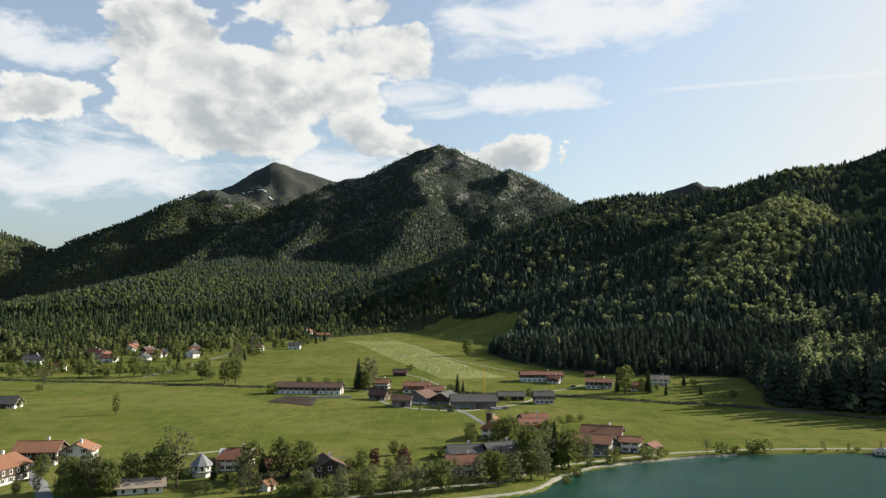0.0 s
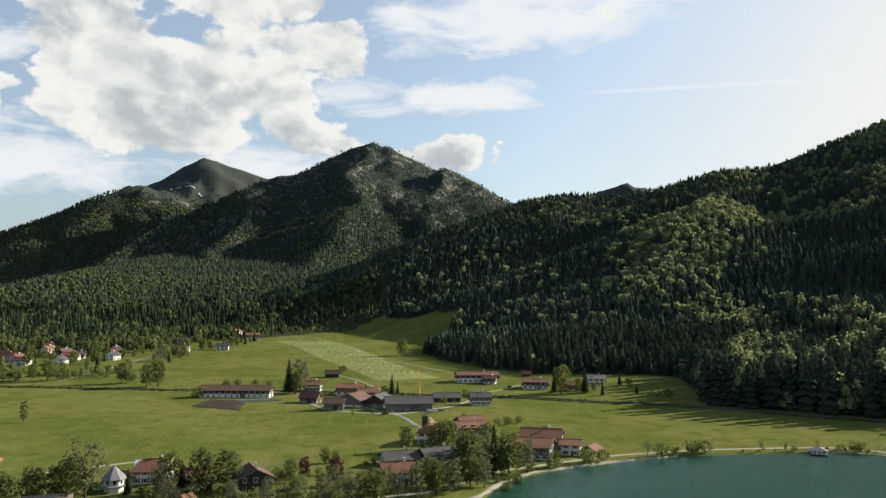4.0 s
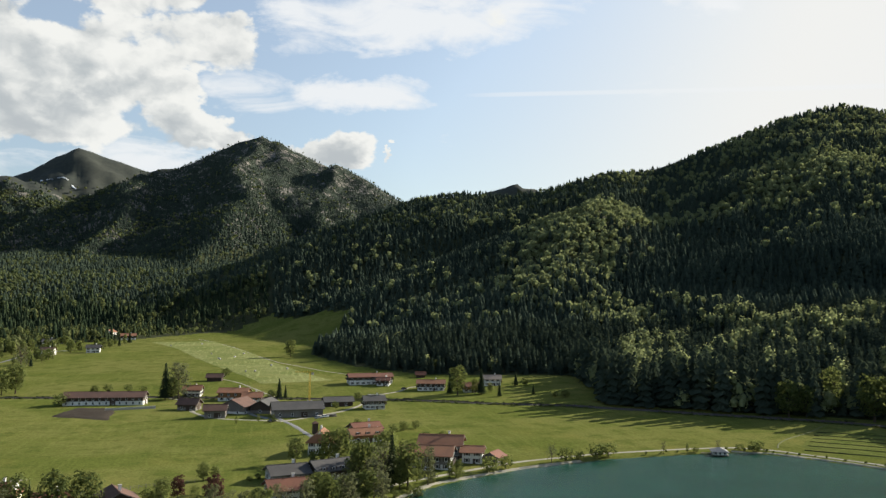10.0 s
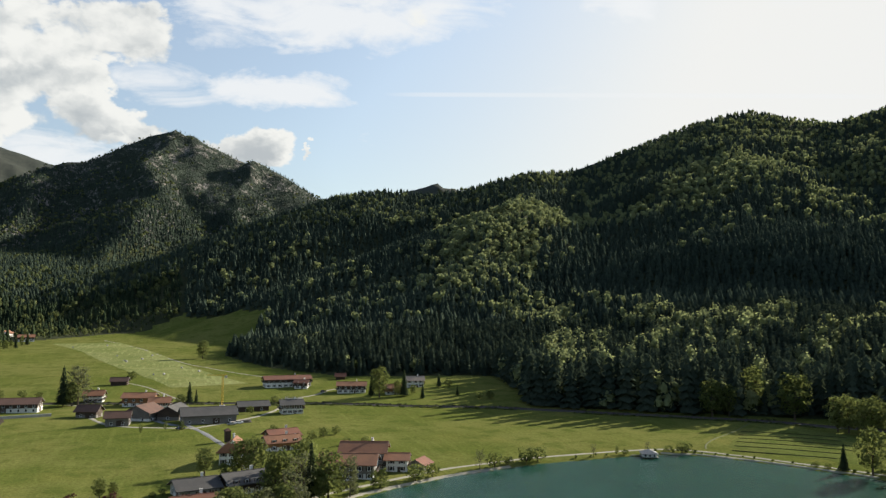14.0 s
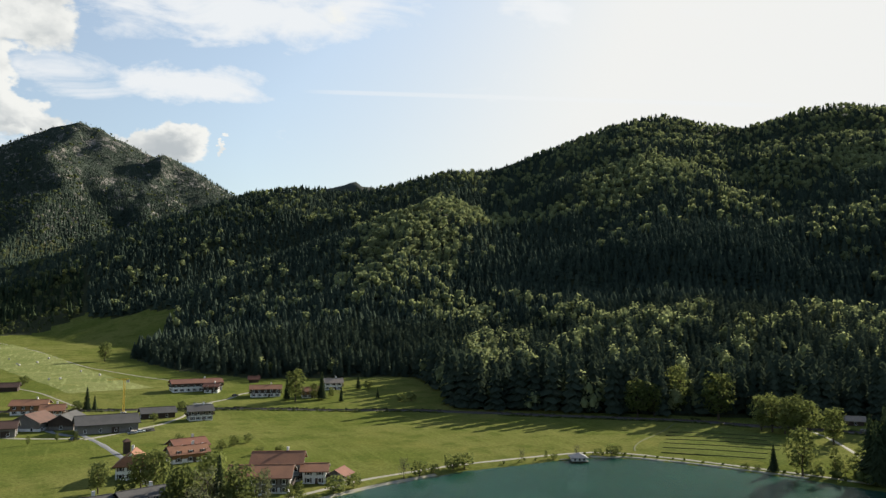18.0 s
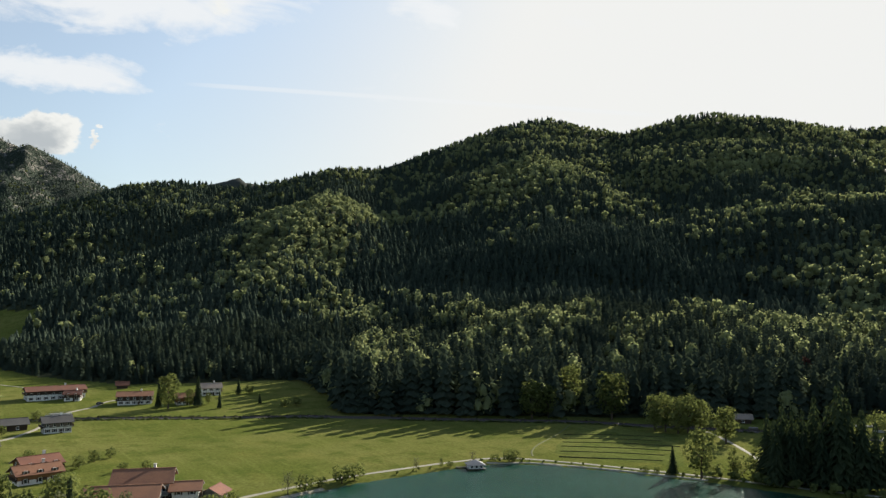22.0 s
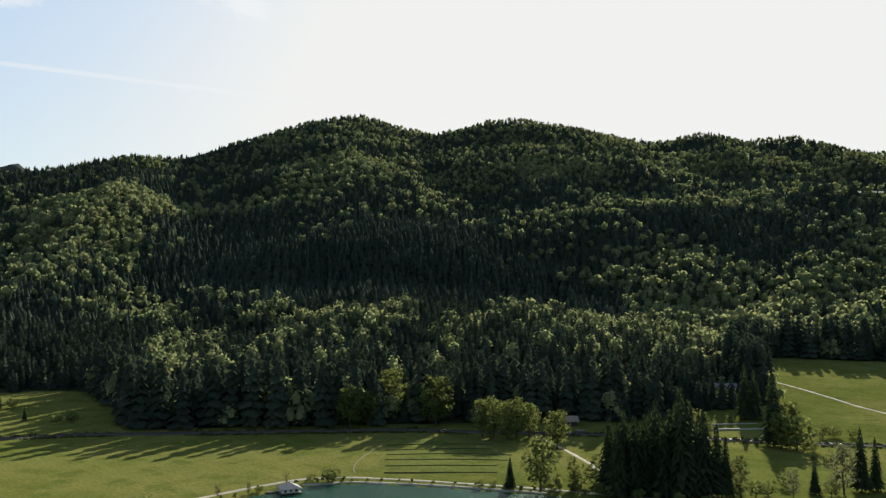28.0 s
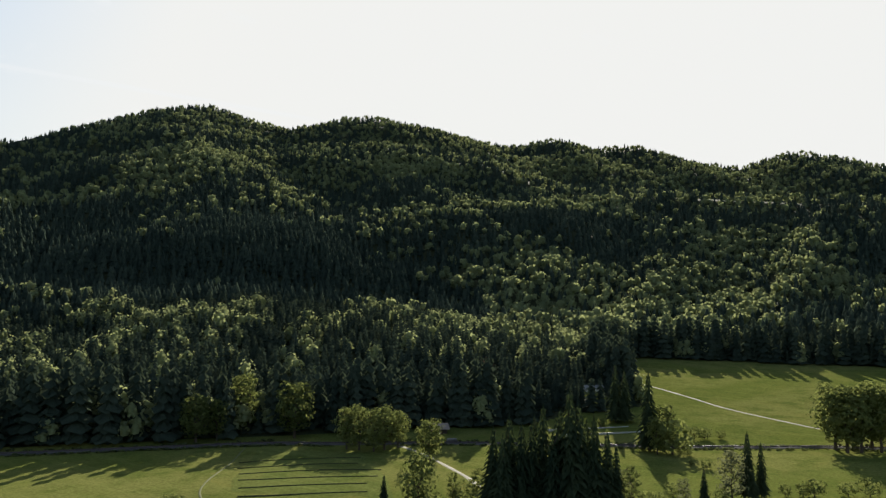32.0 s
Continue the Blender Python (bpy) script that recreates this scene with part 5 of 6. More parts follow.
def boathouse():
    root = tagged(new("boathouse"), "white boathouse on piles with a grey pyramid roof over the water", "boathouse")
    root.matrix_world = pose(196, 362, 0, 0, 0, -22) @ Matrix.Diagonal((0.78, 0.78, 0.85, 1))
    bm = bmesh.new()
    box(bm, -3.7, 3.7, -3.2, 3.2, 0.55, 2.1)
    part("wall", bm, M["plaster"], root)
    bm = bmesh.new()
    box(bm, -4.6, 4.6, -4.2, 4.2, 0.3, 0.55)
    part("deck", bm, M["timber_grey"], root)
    bm = bmesh.new()
    pyramid(bm, 6.6, 2.1, 4.1, 4, math.pi / 4)
    part("roof", bm, M["roof_grey"], root)
    bm = bmesh.new()
    tube(bm, (0, 0, 4.0), (0, 0, 4.7), 0.10, 0.04)
    part("finial", bm, M["steel"], root)
    for x in (-4.2, 0, 4.2):
        for y in (-3.8, 3.8):
            bm = bmesh.new()
            tube(bm, (x, y, -2.0), (x, y, 0.3), 0.16, 0.15)
            part("pile", bm, M["timber_dark"], root)
    for k in range(3):
        one_window(root, pose(-2.4 + 2.4 * k, -3.24, 1.40), False)
    bm = bmesh.new()
    box(bm, -9.5, -4.6, 1.5, 3.0, 0.35, 0.50)
    for q in range(8):
        box(bm, -9.4 + q * 0.6, -8.95 + q * 0.6, 1.4, 3.1, 0.50, 0.55)
    part("footbridge", bm, M["timber_grey"], root)


boathouse()


def kiosk():
    root = tagged(new("garden_pavilion"), "white octagonal pavilion with a pointed grey shingle roof", "pavilion")
    root.matrix_world = pose(-87, 295, low_ground(-87, 295, 0, 8, 8) - 0.1)
    bm = bmesh.new()
    bmesh.ops.create_cone(bm, cap_ends=True, segments=8, radius1=3.2, radius2=3.2, depth=4.4, matrix=Matrix.Translation((0, 0, 2.2)))
    part("wall", bm, M["plaster"], root)
    bm = bmesh.new()
    pyramid(bm, 4.4, 4.4, 8.6, 8)
    part("roof", bm, M["roof_grey"], root)
    bm = bmesh.new()
    pyramid(bm, 4.6, 2.2, 2.7, 8)
    part("canopy", bm, M["roof_grey"], root)
    for k in range(8):
        a = 22.5 + 45 * k
        one_window(root, pose(2.98 * math.cos(radians(a)), 2.98 * math.sin(radians(a)), 3.4, 0, 0, a + 90), False)


kiosk()


def transformer_tower():
    root = tagged(new("transformer_tower"), "narrow dark tower with a small pyramid roof in the meadow", "tower")
    root.matrix_world = pose(25, 435, ground_at(25, 435) - 0.2, 0, 0, 10)
    bm = bmesh.new()
    box(bm, -1.2, 1.2, -1.2, 1.2, 0, 5.2)
    part("wall", bm, M["timber_dark"], root)
    bm = bmesh.new()
    pyramid(bm, 2.2, 5.2, 6.4, 4, math.pi / 4)
    part("roof", bm, M["roof_brown"], root)
    share("door", DOOR_LEAF, root, pose(0, -1.22, 0.2))


transformer_tower()


def crane():
    root = tagged(new("construction_crane"), "slim yellow building crane standing behind the great barn", "crane")
    root.matrix_world = pose(30, 575, ground_at(30, 575) - 0.1, 0, 0, 170)
    bm = bmesh.new()
    for x in (-0.4, 0.4):
        for y in (-0.4, 0.4):
            box(bm, x - 0.09, x + 0.09, y - 0.09, y + 0.09, 0, 19)
    for k in range(19):
        tube(bm, (-0.4, -0.4, k), (0.4, -0.4, k + 1), 0.05, 0.05, 4), tube(bm, (0.4, 0.4, k), (-0.4, 0.4, k + 1), 0.05, 0.05, 4)
    part("mast", bm, M["yellow"], root)
    bm = bmesh.new()
    for y in (-0.3, 0.3):
        box(bm, -2.5, 9.5, y - 0.07, y + 0.07, 18.6, 18.75)
    box(bm, -2.5, 9.5, -0.06, 0.06, 19.3, 19.42)
    for k in range(12):
        tube(bm, (-2.5 + k, -0.3, 18.7), (-1.5 + k, 0, 19.36), 0.04, 0.04, 4)
    part("jib", bm, M["yellow"], root)
    bm = bmesh.new()
    box(bm, -2.6, -1.2, -0.5, 0.5, 17.2, 18.6)
    part("counterweight", bm, M["concrete"], root)
    bm = bmesh.new()
    box(bm, -1.5, 1.5, -1.5, 1.5, 0, 0.5)
    part("base", bm, M["concrete"], root)


crane()


def car(x, y, head, paint, label):
    root = tagged(new("car"), label, "car", "parked cars")
    root.matrix_world = pose(x, y, ground_at(x, y) + 0.10, 0, 0, head)
    bm = bmesh.new()
    prism(bm, [(-0.86, 0.35), (0.86, 0.35), (0.88, 0.75), (0.82, 0.95), (-0.82, 0.95), (-0.88, 0.75)], -2.15, 2.15)
    part("body", bm, M[paint], root)
    bm = bmesh.new()
    v = box(bm, -1.6, 0.9, -0.78, 0.78, 0.95, 1.46)
    for i in (4, 5, 6, 7):
        v[i].co.x *= 0.72
        v[i].co.y *= 0.82
    part("cabin", bm, M["glass"], root)
    bm = bmesh.new()
    box(bm, -1.12, 0.62, -0.62, 0.62, 1.46, 1.52)
    part("roof", bm, M[paint], root)
    for wx in (-1.35, 1.35):
        for wy in (-0.85, 0.85):
            bm = bmesh.new()
            bmesh.ops.create_cone(bm, cap_ends=True, segments=14, radius1=0.33, radius2=0.33, depth=0.2, matrix=Matrix.Translation((wx, wy, 0.33)) @ Matrix.Rotation(math.pi / 2, 4, "X"))
            wheel = part("tyre", bm, M["rubber"], root)
            bm = bmesh.new()
            bmesh.ops.create_cone(bm, cap_ends=True, segments=10, radius1=0.19, radius2=0.19, depth=0.22, matrix=Matrix.Translation((wx, wy, 0.33)) @ Matrix.Rotation(math.pi / 2, 4, "X"))
            part("rim", bm, M["steel"], wheel)


for x, y, head, paint, label in ((-168, 306, 15, "car_white", "white car parked by the road"), (-166, 301, 12, "car_dark", "dark car parked by the road"), (-171, 311, 20, "car_silver", "silver car parked by the road"), (-174, 303, 100, "car_white", "white van-like car on the car park"), (-177, 306, 100, "car_dark", "dark car on the car park"), (-180, 308, 100, "car_silver", "silver car on the car park"), (-146, 300, -50, "car_white", "white car beside the restaurant"), (-148, 303, -50, "car_dark", "dark car beside the restaurant"), (5, 478, 30, "car_dark", "dark car parked before the great barn"), (30, 488, 10, "car_silver", "silver trailer car in the farmyard"), (34, 492, 20, "car_white", "white car in the farmyard"), (100, 618, 30, "car_dark", "dark car by the farmhouse drive"), (62, 345, -10, "car_white", "white car before the lakeside inn")):
    car(x, y, head, paint, label)


def log_pile(x, y, head, n, label):
    root = tagged(new("log_pile"), label, "log pile")
    root.matrix_world = pose(x, y, ground_at(x, y), 0, 0, head)
    rng = random.Random(n)
    for k in range(n):
        bm = bmesh.new()
        r = rng.uniform(0.22, 0.34)
        row = k // 7
        tube(bm, (-2 + rng.uniform(-.3, .3), (k % 7) * 0.65 - 2 + 0.3 * (row % 2), 0.3 + row * 0.55), (2 + rng.uniform(-.3, .3), (k % 7) * 0.65 - 2 + 0.3 * (row % 2), 0.3 + row * 0.55), r, r * 0.9, 8)
        part("log", bm, M["timber_grey"], root)


log_pile(358, 355, -50, 19, "stack of pale sawn logs beside the forest hut")
log_pile(38, 497, 20, 17, "stack of firewood logs in the farmyard")
log_pile(31, 494, 70, 12, "small stack of pale timber by the barn")


def fence(line, label, gap=2.6):
    root = tagged(new("fence"), label, "fence")
    k = 0
    pts = []
    for a, b in zip(line, line[1:]):
        n = max(1, int(math.hypot(b[0] - a[0], b[1] - a[1]) / gap))
        pts += [(a[0] + (b[0] - a[0]) * q / n, a[1] + (b[1] - a[1]) * q / n) for q in range(n)]
    pts.append(line[-1])
    for p, q in zip(pts, pts[1:]):
        zp, zq = ground_at(*p), ground_at(*q)
        bm = bmesh.new()
        tube(bm, (*p, zp - 0.3), (*p, zp + 1.2), 0.09, 0.08)
        part("post", bm, M["timber_grey"], root)
        bm = bmesh.new()
        for h in (0.55, 1.0):
            tube(bm, (*p, zp + h), (*q, zq + h), 0.05, 0.05, 4)
        part("rail_bar", bm, M["timber_grey"], root)


fence([(-60, 320), (-52, 324), (-38, 332), (-20, 338)], "weathered wooden meadow fence behind the gardens")
fence([(428, 240), (445, 190), (470, 120)], "weathered post and rail pasture fence above the railway")
fence([(388, 290), (410, 282), (428, 268)], "wooden garden fence beside the railway")


def wall_run(name, a, b, h, t, mat, label):
    L = math.hypot(b[0] - a[0], b[1] - a[1])
    z = min(ground_at(*a), ground_at(*b)) - 0.2
    bm = bmesh.new()
    box(bm, 0, L, -t / 2, t / 2, 0, h)
    box(bm, -0.05, L + 0.05, -t / 2 - 0.06, t / 2 + 0.06, h, h + 0.1)
    me = bpy.data.meshes.new(name)
    bm.to_mesh(me)
    bm.free()
    me.materials.append(mat)
    ob = tagged(new(name, me), label, "wall")
    ob.matrix_world = pose(*a, z, 0, 0, math.degrees(math.atan2(b[1] - a[1], b[0] - a[0])))


wall_run("yard_wall", (-89, 541), (-62, 549), 1.6, 0.4, M["concrete"], "low grey concrete wall of the manure yard")
wall_run("garden_wall", (398, 318), (428, 292), 1.2, 0.5, M["concrete"], "grey stone terrace wall in the hillside garden")
wall_run("garden_wall", (404, 330), (436, 302), 1.2, 0.5, M["concrete"], "grey stone terrace wall in the hillside garden")


def hay_bales():
    rng = np.random.default_rng(5)
    me = mesh_of("hay_bale", lambda bm: bmesh.ops.create_cone(bm, cap_ends=True, segments=12, radius1=0.75, radius2=0.75, depth=1.3, matrix=Matrix.Translation((0, 0, 0.7)) @ Matrix.Rotation(math.pi / 2, 4, "X")), M["concrete"])
    for k in range(11):
        u = rng.uniform(0, 1)
        x, y = -105 + u * 135 + rng.uniform(-28, 28), 1040 - u * 350 + rng.uniform(-20, 20)
        ob = tagged(new("hay_bale", me), "white wrapped round hay bale on the mown meadow", "hay bale", "hay bales on the meadow")
        ob.matrix_world = pose(x, y, ground_at(x, y) + 0.1, 0, 0, rng.uniform(0, 180))


hay_bales()

for spot in ([(-1050, 4240), (-1018, 4236)], [(-996, 4232), (-968, 4226), (-945, 4218)], [(-1078, 4246), (-1064, 4243)], [(-925, 4208), (-903, 4202)]):
    ribbon("snow_patch", spot, 7.0, M["snow"], "leftover white snow patch on the high alpine slope", "snow", 1.5, kind="stuff")

# ---- single trees ----
def mesh_from(name, v, f, tint, mat):
    me = bpy.data.meshes.new(name)
    me.from_pydata([tuple(p) for p in v], [], [tuple(int(i) for i in q) for q in f])
    at = me.attributes.new("tint", "FLOAT", "FACE")
    at.data.foreach_set("value", np.asarray(tint, np.float32))
    me.materials.append(mat)
    return me


def trunk_mesh(rng, top, girth, limbs, reach):
    """Tapered trunk with limbs, for a tree 1 high."""
    def fill(bm):
        p, r = Vector((0, 0, -0.03)), girth
        n = 5
        for k in range(n):
            q = Vector((rng.uniform(-.012, .012) * k, rng.uniform(-.012, .012) * k, top * (k + 1) / n))
            tube(bm, p, q, r, r * 0.8, 7)
            p, r = q, r * 0.8
        for k in range(limbs):
            z = top * rng.uniform(0.35, 1.0)
            a = 6.283 * k / limbs + rng.uniform(-.4, .4)
            e = Vector((reach * math.cos(a), reach * math.sin(a), z + rng.uniform(0.10, 0.28)))
            m = Vector((e.x * 0.5, e.y * 0.5, z + (e.z - z) * 0.35))
            tube(bm, (0, 0, z), m, girth * 0.45, girth * 0.28, 5)
            tube(bm, m, e, girth * 0.28, girth * 0.08, 4)
            for _ in range(2):
                w = e + Vector((rng.uniform(-.09, .09), rng.uniform(-.09, .09), rng.uniform(0.03, 0.12)))
                tube(bm, m.lerp(e, rng.uniform(0.2, 0.8)), w, girth * 0.14, girth * 0.04, 4)
    return mesh_of("trunk", fill, M["bark"])


def spruce_crown(rng):
    v, f = [], []
    tiers = 15
    for k in range(tiers):
        t = k / tiers
        z = 0.08 + 0.88 * t
        r = 0.21 * (1 - t) ** 0.85 + 0.012
        n = max(5, int(15 * (1 - t) + 5))
        for s in range(n):
            a = 6.283 * (s + rng.uniform(-.3, .3)) / n
            q = r * rng.uniform(0.7, 1.15)
            c, d = math.cos(a), math.sin(a)
            w = 0.030 + 0.25 * q
            zt = z + 0.075 * (1 - 0.6 * t) + rng.uniform(-.01, .01)
            i = len(v)
            v += [(0.02 * c, 0.02 * d, zt), (c * q * .55 - d * w * .5, d * q * .55 + c * w * .5, z + 0.02), (c * q, d * q, z - 0.035 + rng.uniform(-.012, .012)), (c * q * .55 + d * w * .5, d * q * .55 - c * w * .5, z + 0.02)]
            f += [(i, i + 1, i + 2), (i, i + 2, i + 3)]
    i = len(v)
    v += [(0.012, 0, 0.93), (-0.006, 0.01, 0.93), (-0.006, -0.01, 0.93), (0, 0, 1.0)]
    f += [(i, i + 1, i + 3), (i + 1, i + 2, i + 3), (i + 2, i, i + 3)]
    return v, f


def bough_crown(rng, cards, lobes, width, low, size, deep):
    """Crown of many leafy clumps gathered round boughs, with gaps between them."""
    v, f = [], []
    hubs = []
    for k in range(lobes):
        a, u = 2.4 * k + rng.uniform(-.4, .4), (k + 0.5) / lobes
        rr = width * (0.30 + 0.55 * math.sin(math.pi * (0.12 + 0.80 * u))) * math.sqrt(rng.uniform(0.35, 1))
        hubs.append((rr * math.cos(a), rr * math.sin(a), low + deep * 0.6 + (0.97 - low - deep * 1.3) * u, rng.uniform(0.75, 1.15)))
    for k in range(cards):
        hx, hy, hz, hs = hubs[k % lobes]
        n = rng.normal(0, 1, 3)
        n /= np.linalg.norm(n)
        n[2] = n[2] * 0.8 + 0.12
        c = np.array([hx, hy, hz]) + n * np.array([deep, deep, deep * 0.8]) * hs * rng.uniform(0.55, 1.05)
        c[2] = min(max(c[2], low), 0.99)
        m = n + np.array([hx, hy, hz - 0.45]) * 1.6 + rng.normal(0, 0.3, 3)
        m /= np.linalg.norm(m)
        t = np.cross(m, [0.31, 0.22, 0.9])
        t /= np.linalg.norm(t) + 1e-6
        b = np.cross(m, t)
        s = size * rng.uniform(0.6, 1.3)
        i, w0 = len(v), rng.uniform(0, 1.5)
        for q in range(4):
            w = w0 + 1.5708 * q + rng.uniform(-.3, .3)
            v.append(c + t * s * math.cos(w) * rng.uniform(.6, 1.1) + b * s * math.sin(w) * rng.uniform(.6, 1.1) - m * s * (0.3 if q % 2 else 0.0))
        f += [(i, i + 1, i + 2), (i, i + 2, i + 3)]
    return v, f


def build_kinds():
    rng = np.random.default_rng(31)
    kinds = {}
    for key, mat, count, lobes, width, low, size, deep, top, girth, limbs in (
            ("LINDEN", "leaves_near", 1050, 24, 0.27, 0.08, 0.031, 0.150, 0.55, 0.024, 7),
            ("WILLOW", "leaves_grey", 850, 20, 0.24, 0.06, 0.026, 0.130, 0.60, 0.020, 8),
            ("BARE", "leaves_grey", 330, 14, 0.24, 0.12, 0.022, 0.150, 0.70, 0.020, 14),
            ("YOUNG", "leaves_near", 700, 16, 0.19, 0.08, 0.028, 0.110, 0.62, 0.016, 6),
            ("COPPER", "leaves_red", 800, 18, 0.30, 0.08, 0.040, 0.140, 0.50, 0.022, 6),
            ("GARDEN", "leaves_near", 300, 16, 0.29, 0.06, 0.060, 0.150, 0.50, 0.024, 5),
            ("BUSH", "leaves_near", 300, 13, 0.44, 0.02, 0.062, 0.230, 0.35, 0.030, 7)):
        made = []
        for _ in range(4):
            v, f = bough_crown(rng, count, lobes, width, low, size, deep)
            tint = np.repeat(np.clip(rng.normal(0.45, 0.22, count), 0, 1), 2)
            made.append((trunk_mesh(random.Random(len(made) + 5), top, girth, limbs, width * 0.7), mesh_from("crown", v, f, tint, M[mat])))
        kinds[key] = made
    made = []
    for k in range(4):
        v, f = spruce_crown(rng)
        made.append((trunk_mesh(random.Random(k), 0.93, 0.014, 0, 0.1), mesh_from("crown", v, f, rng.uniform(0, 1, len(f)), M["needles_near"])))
    kinds["SPRUCE"] = made
    return kinds


KINDS = build_kinds()
TREE_RNG = random.Random(99)


def plant(name, key, label, spots):
    for x, y, h in spots:
        trunk, crown = TREE_RNG.choice(KINDS[key])
        h *= 0.88 if key == "LINDEN" and x < 0 and y < 320 else 1.0
        wide = TREE_RNG.uniform(0.88, 1.15) * (1.25 if key == "BUSH" else 1.0)
        size = "tall " if h > 18 and not label.startswith("tall") else ("low " if h < 5 and key != "BUSH" else "")
        root = tagged(new(name), size + label, "bush" if key == "BUSH" else "tree", "trees and bushes of the valley")
        root.matrix_world = pose(x, y, ground_at(x, y) - 0.15, 0, 0, TREE_RNG.uniform(0, 360)) @ Matrix.Diagonal((h * wide, h * wide, h, 1))
        share("stem" if key == "BUSH" else "trunk", trunk, root), share("crown", crown, root)


plant("broad_tree", "LINDEN", "full green broadleaf tree in fresh leaf", [(-104, 273, 16.0), (-99, 278, 15.0), (-94, 276, 19.0), (-141, 287, 10.9), (-120, 263, 16.4), (-108, 264, 14.7), (-116, 263, 14.4), (-136, 261, 6.9), (-68, 290, 17.4), (-57, 289, 18.8), (-50, 294, 16.9), (-30, 306, 10.7), (-20, 340, 7.2), (-16, 341, 5.4), (-199, 668, 18.1), (-173, 642, 19.8), (-166, 648, 22.9), (-305, 679, 15.5), (-276, 690, 14.4), (-261, 683, 19.6), (27, 872, 19.4), (13, 367, 11.6), (26, 365, 14.3), (30, 360, 15.7), (33, 320, 18.5), (36, 325, 16.1), (45, 341, 17.7), (47, 320, 12.4), (50, 321, 18.1), (26, 300, 10.0)])
plant("broad_tree", "LINDEN", "full green broadleaf tree in fresh leaf", [(16, 300, 10.8), (20, 307, 9.6), (27, 410, 6.0), (-57, 595, 16.0), (-104, 590, 11.9), (131, 581, 22.3), (144, 584, 11.9), (156, 587, 7.7), (290, 444, 22.9), (299, 441, 20.1), (324, 418, 28.0), (255, 301, 20.0), (319, 383, 19.6), (320, 377, 20.6), (321, 370, 19.3), (327, 369, 20.3), (334, 367, 17.1), (317, 339, 18.4), (395, 271, 21.5), (383, 270, 16.9), (421, 383, 15.8), (410, 385, 12.5), (330, 459, 24.0), (311, 466, 15.2), (319, 460, 13.0), (338, 433, 22.4), (436, 210, 31.0), (432, 205, 29.2), (435, 200, 31.4), (445, 197, 31.6)])
plant("broad_tree", "LINDEN", "full green broadleaf tree in fresh leaf", [(440, 193, 31.2)])
plant("thin_tree", "BARE", "half-bare tree with fine twigs and sparse leaves", [(-90, 277, 23.1), (-69, 281, 13.6), (-193, 758, 26.1), (-291, 589, 19.6), (40, 316, 18.9), (36, 305, 15.5), (22, 301, 10.7), (116, 356, 8.5), (172, 367, 6.1), (199, 368, 5.9)])
plant("willow", "WILLOW", "pale grey-green willow with loose foliage", [(-113, 263, 15.8), (-65, 266, 6.2), (38, 301, 11.4), (29, 300, 9.2), (58, 325, 14.9), (-54, 598, 26.3), (302, 235, 9.8), (316, 224, 18.2), (305, 255, 9.8)])
plant("spruce", "SPRUCE", "tall dark green spruce with drooping branches", [(-64, 291, 11.3), (-81, 290, 8.7), (32, 330, 15.9), (45, 325, 19.1), (11, 593, 14.2), (15, 590, 9.6), (-62, 596, 25.0), (127, 587, 16.1), (148, 581, 19.1), (157, 568, 10.4), (184, 616, 11.0), (183, 573, 7.2), (251, 311, 11.2), (269, 283, 25.8), (272, 279, 29.0), (272, 275, 27.5), (266, 278, 24.6), (275, 273, 27.3), (279, 271, 32.4), (279, 266, 29.8), (279, 262, 37.8), (281, 260, 33.3), (283, 256, 29.3), (286, 253, 24.5), (288, 251, 20.2), (285, 264, 27.9), (275, 266, 24.8), (283, 280, 23.0), (293, 281, 25.9), (298, 274, 28.3)])
plant("spruce", "SPRUCE", "tall dark green spruce with drooping branches", [(283, 285, 23.2), (296, 264, 25.5), (310, 231, 11.3), (324, 221, 22.0), (329, 218, 18.1), (390, 276, 34.0), (442, 311, 30.3), (444, 307, 27.0)])
plant("bush", "BUSH", "rounded green bush on the valley floor", [(-52, 267, 4.1), (-48, 267, 6.0), (-38, 268, 7.8), (-192, 668, 11.4), (-289, 580, 5.8), (-362, 680, 13.2), (-348, 679, 9.1), (-333, 688, 10.2), (-294, 680, 13.8), (-285, 682, 11.0), (-252, 690, 11.5), (-243, 699, 7.7), (-230, 697, 4.9), (-221, 698, 4.4), (-254, 484, 6.9), (-82, 273, 3.2), (-101, 298, 3.6), (-96, 294, 4.0), (-100, 289, 4.2), (-94, 293, 3.5), (-86, 298, 3.5), (-109, 290, 4.2), (21, 361, 6.7), (86, 343, 6.7), (94, 348, 6.0), (48, 457, 4.5), (62, 428, 5.7), (69, 439, 5.3), (76, 444, 5.0), (51, 430, 4.5)])
plant("bush", "BUSH", "rounded green bush on the valley floor", [(6, 593, 6.7), (-105, 641, 6.4), (-91, 638, 6.4), (-81, 637, 5.0), (-120, 572, 8.7), (191, 615, 6.4), (192, 555, 5.4), (199, 554, 6.2), (145, 721, 9.4), (-29, 720, 7.7), (43, 532, 5.2), (62, 576, 6.1), (82, 409, 4.9), (75, 414, 4.1), (71, 335, 4.7), (123, 358, 6.6), (139, 363, 7.1), (145, 365, 7.0), (188, 368, 2.7), (215, 365, 5.6), (217, 364, 5.0), (130, 361, 4.2), (210, 368, 3.4), (269, 294, 8.0), (263, 300, 5.2), (264, 305, 3.5), (246, 320, 3.0), (249, 317, 2.6), (297, 241, 6.2), (294, 244, 6.2)])
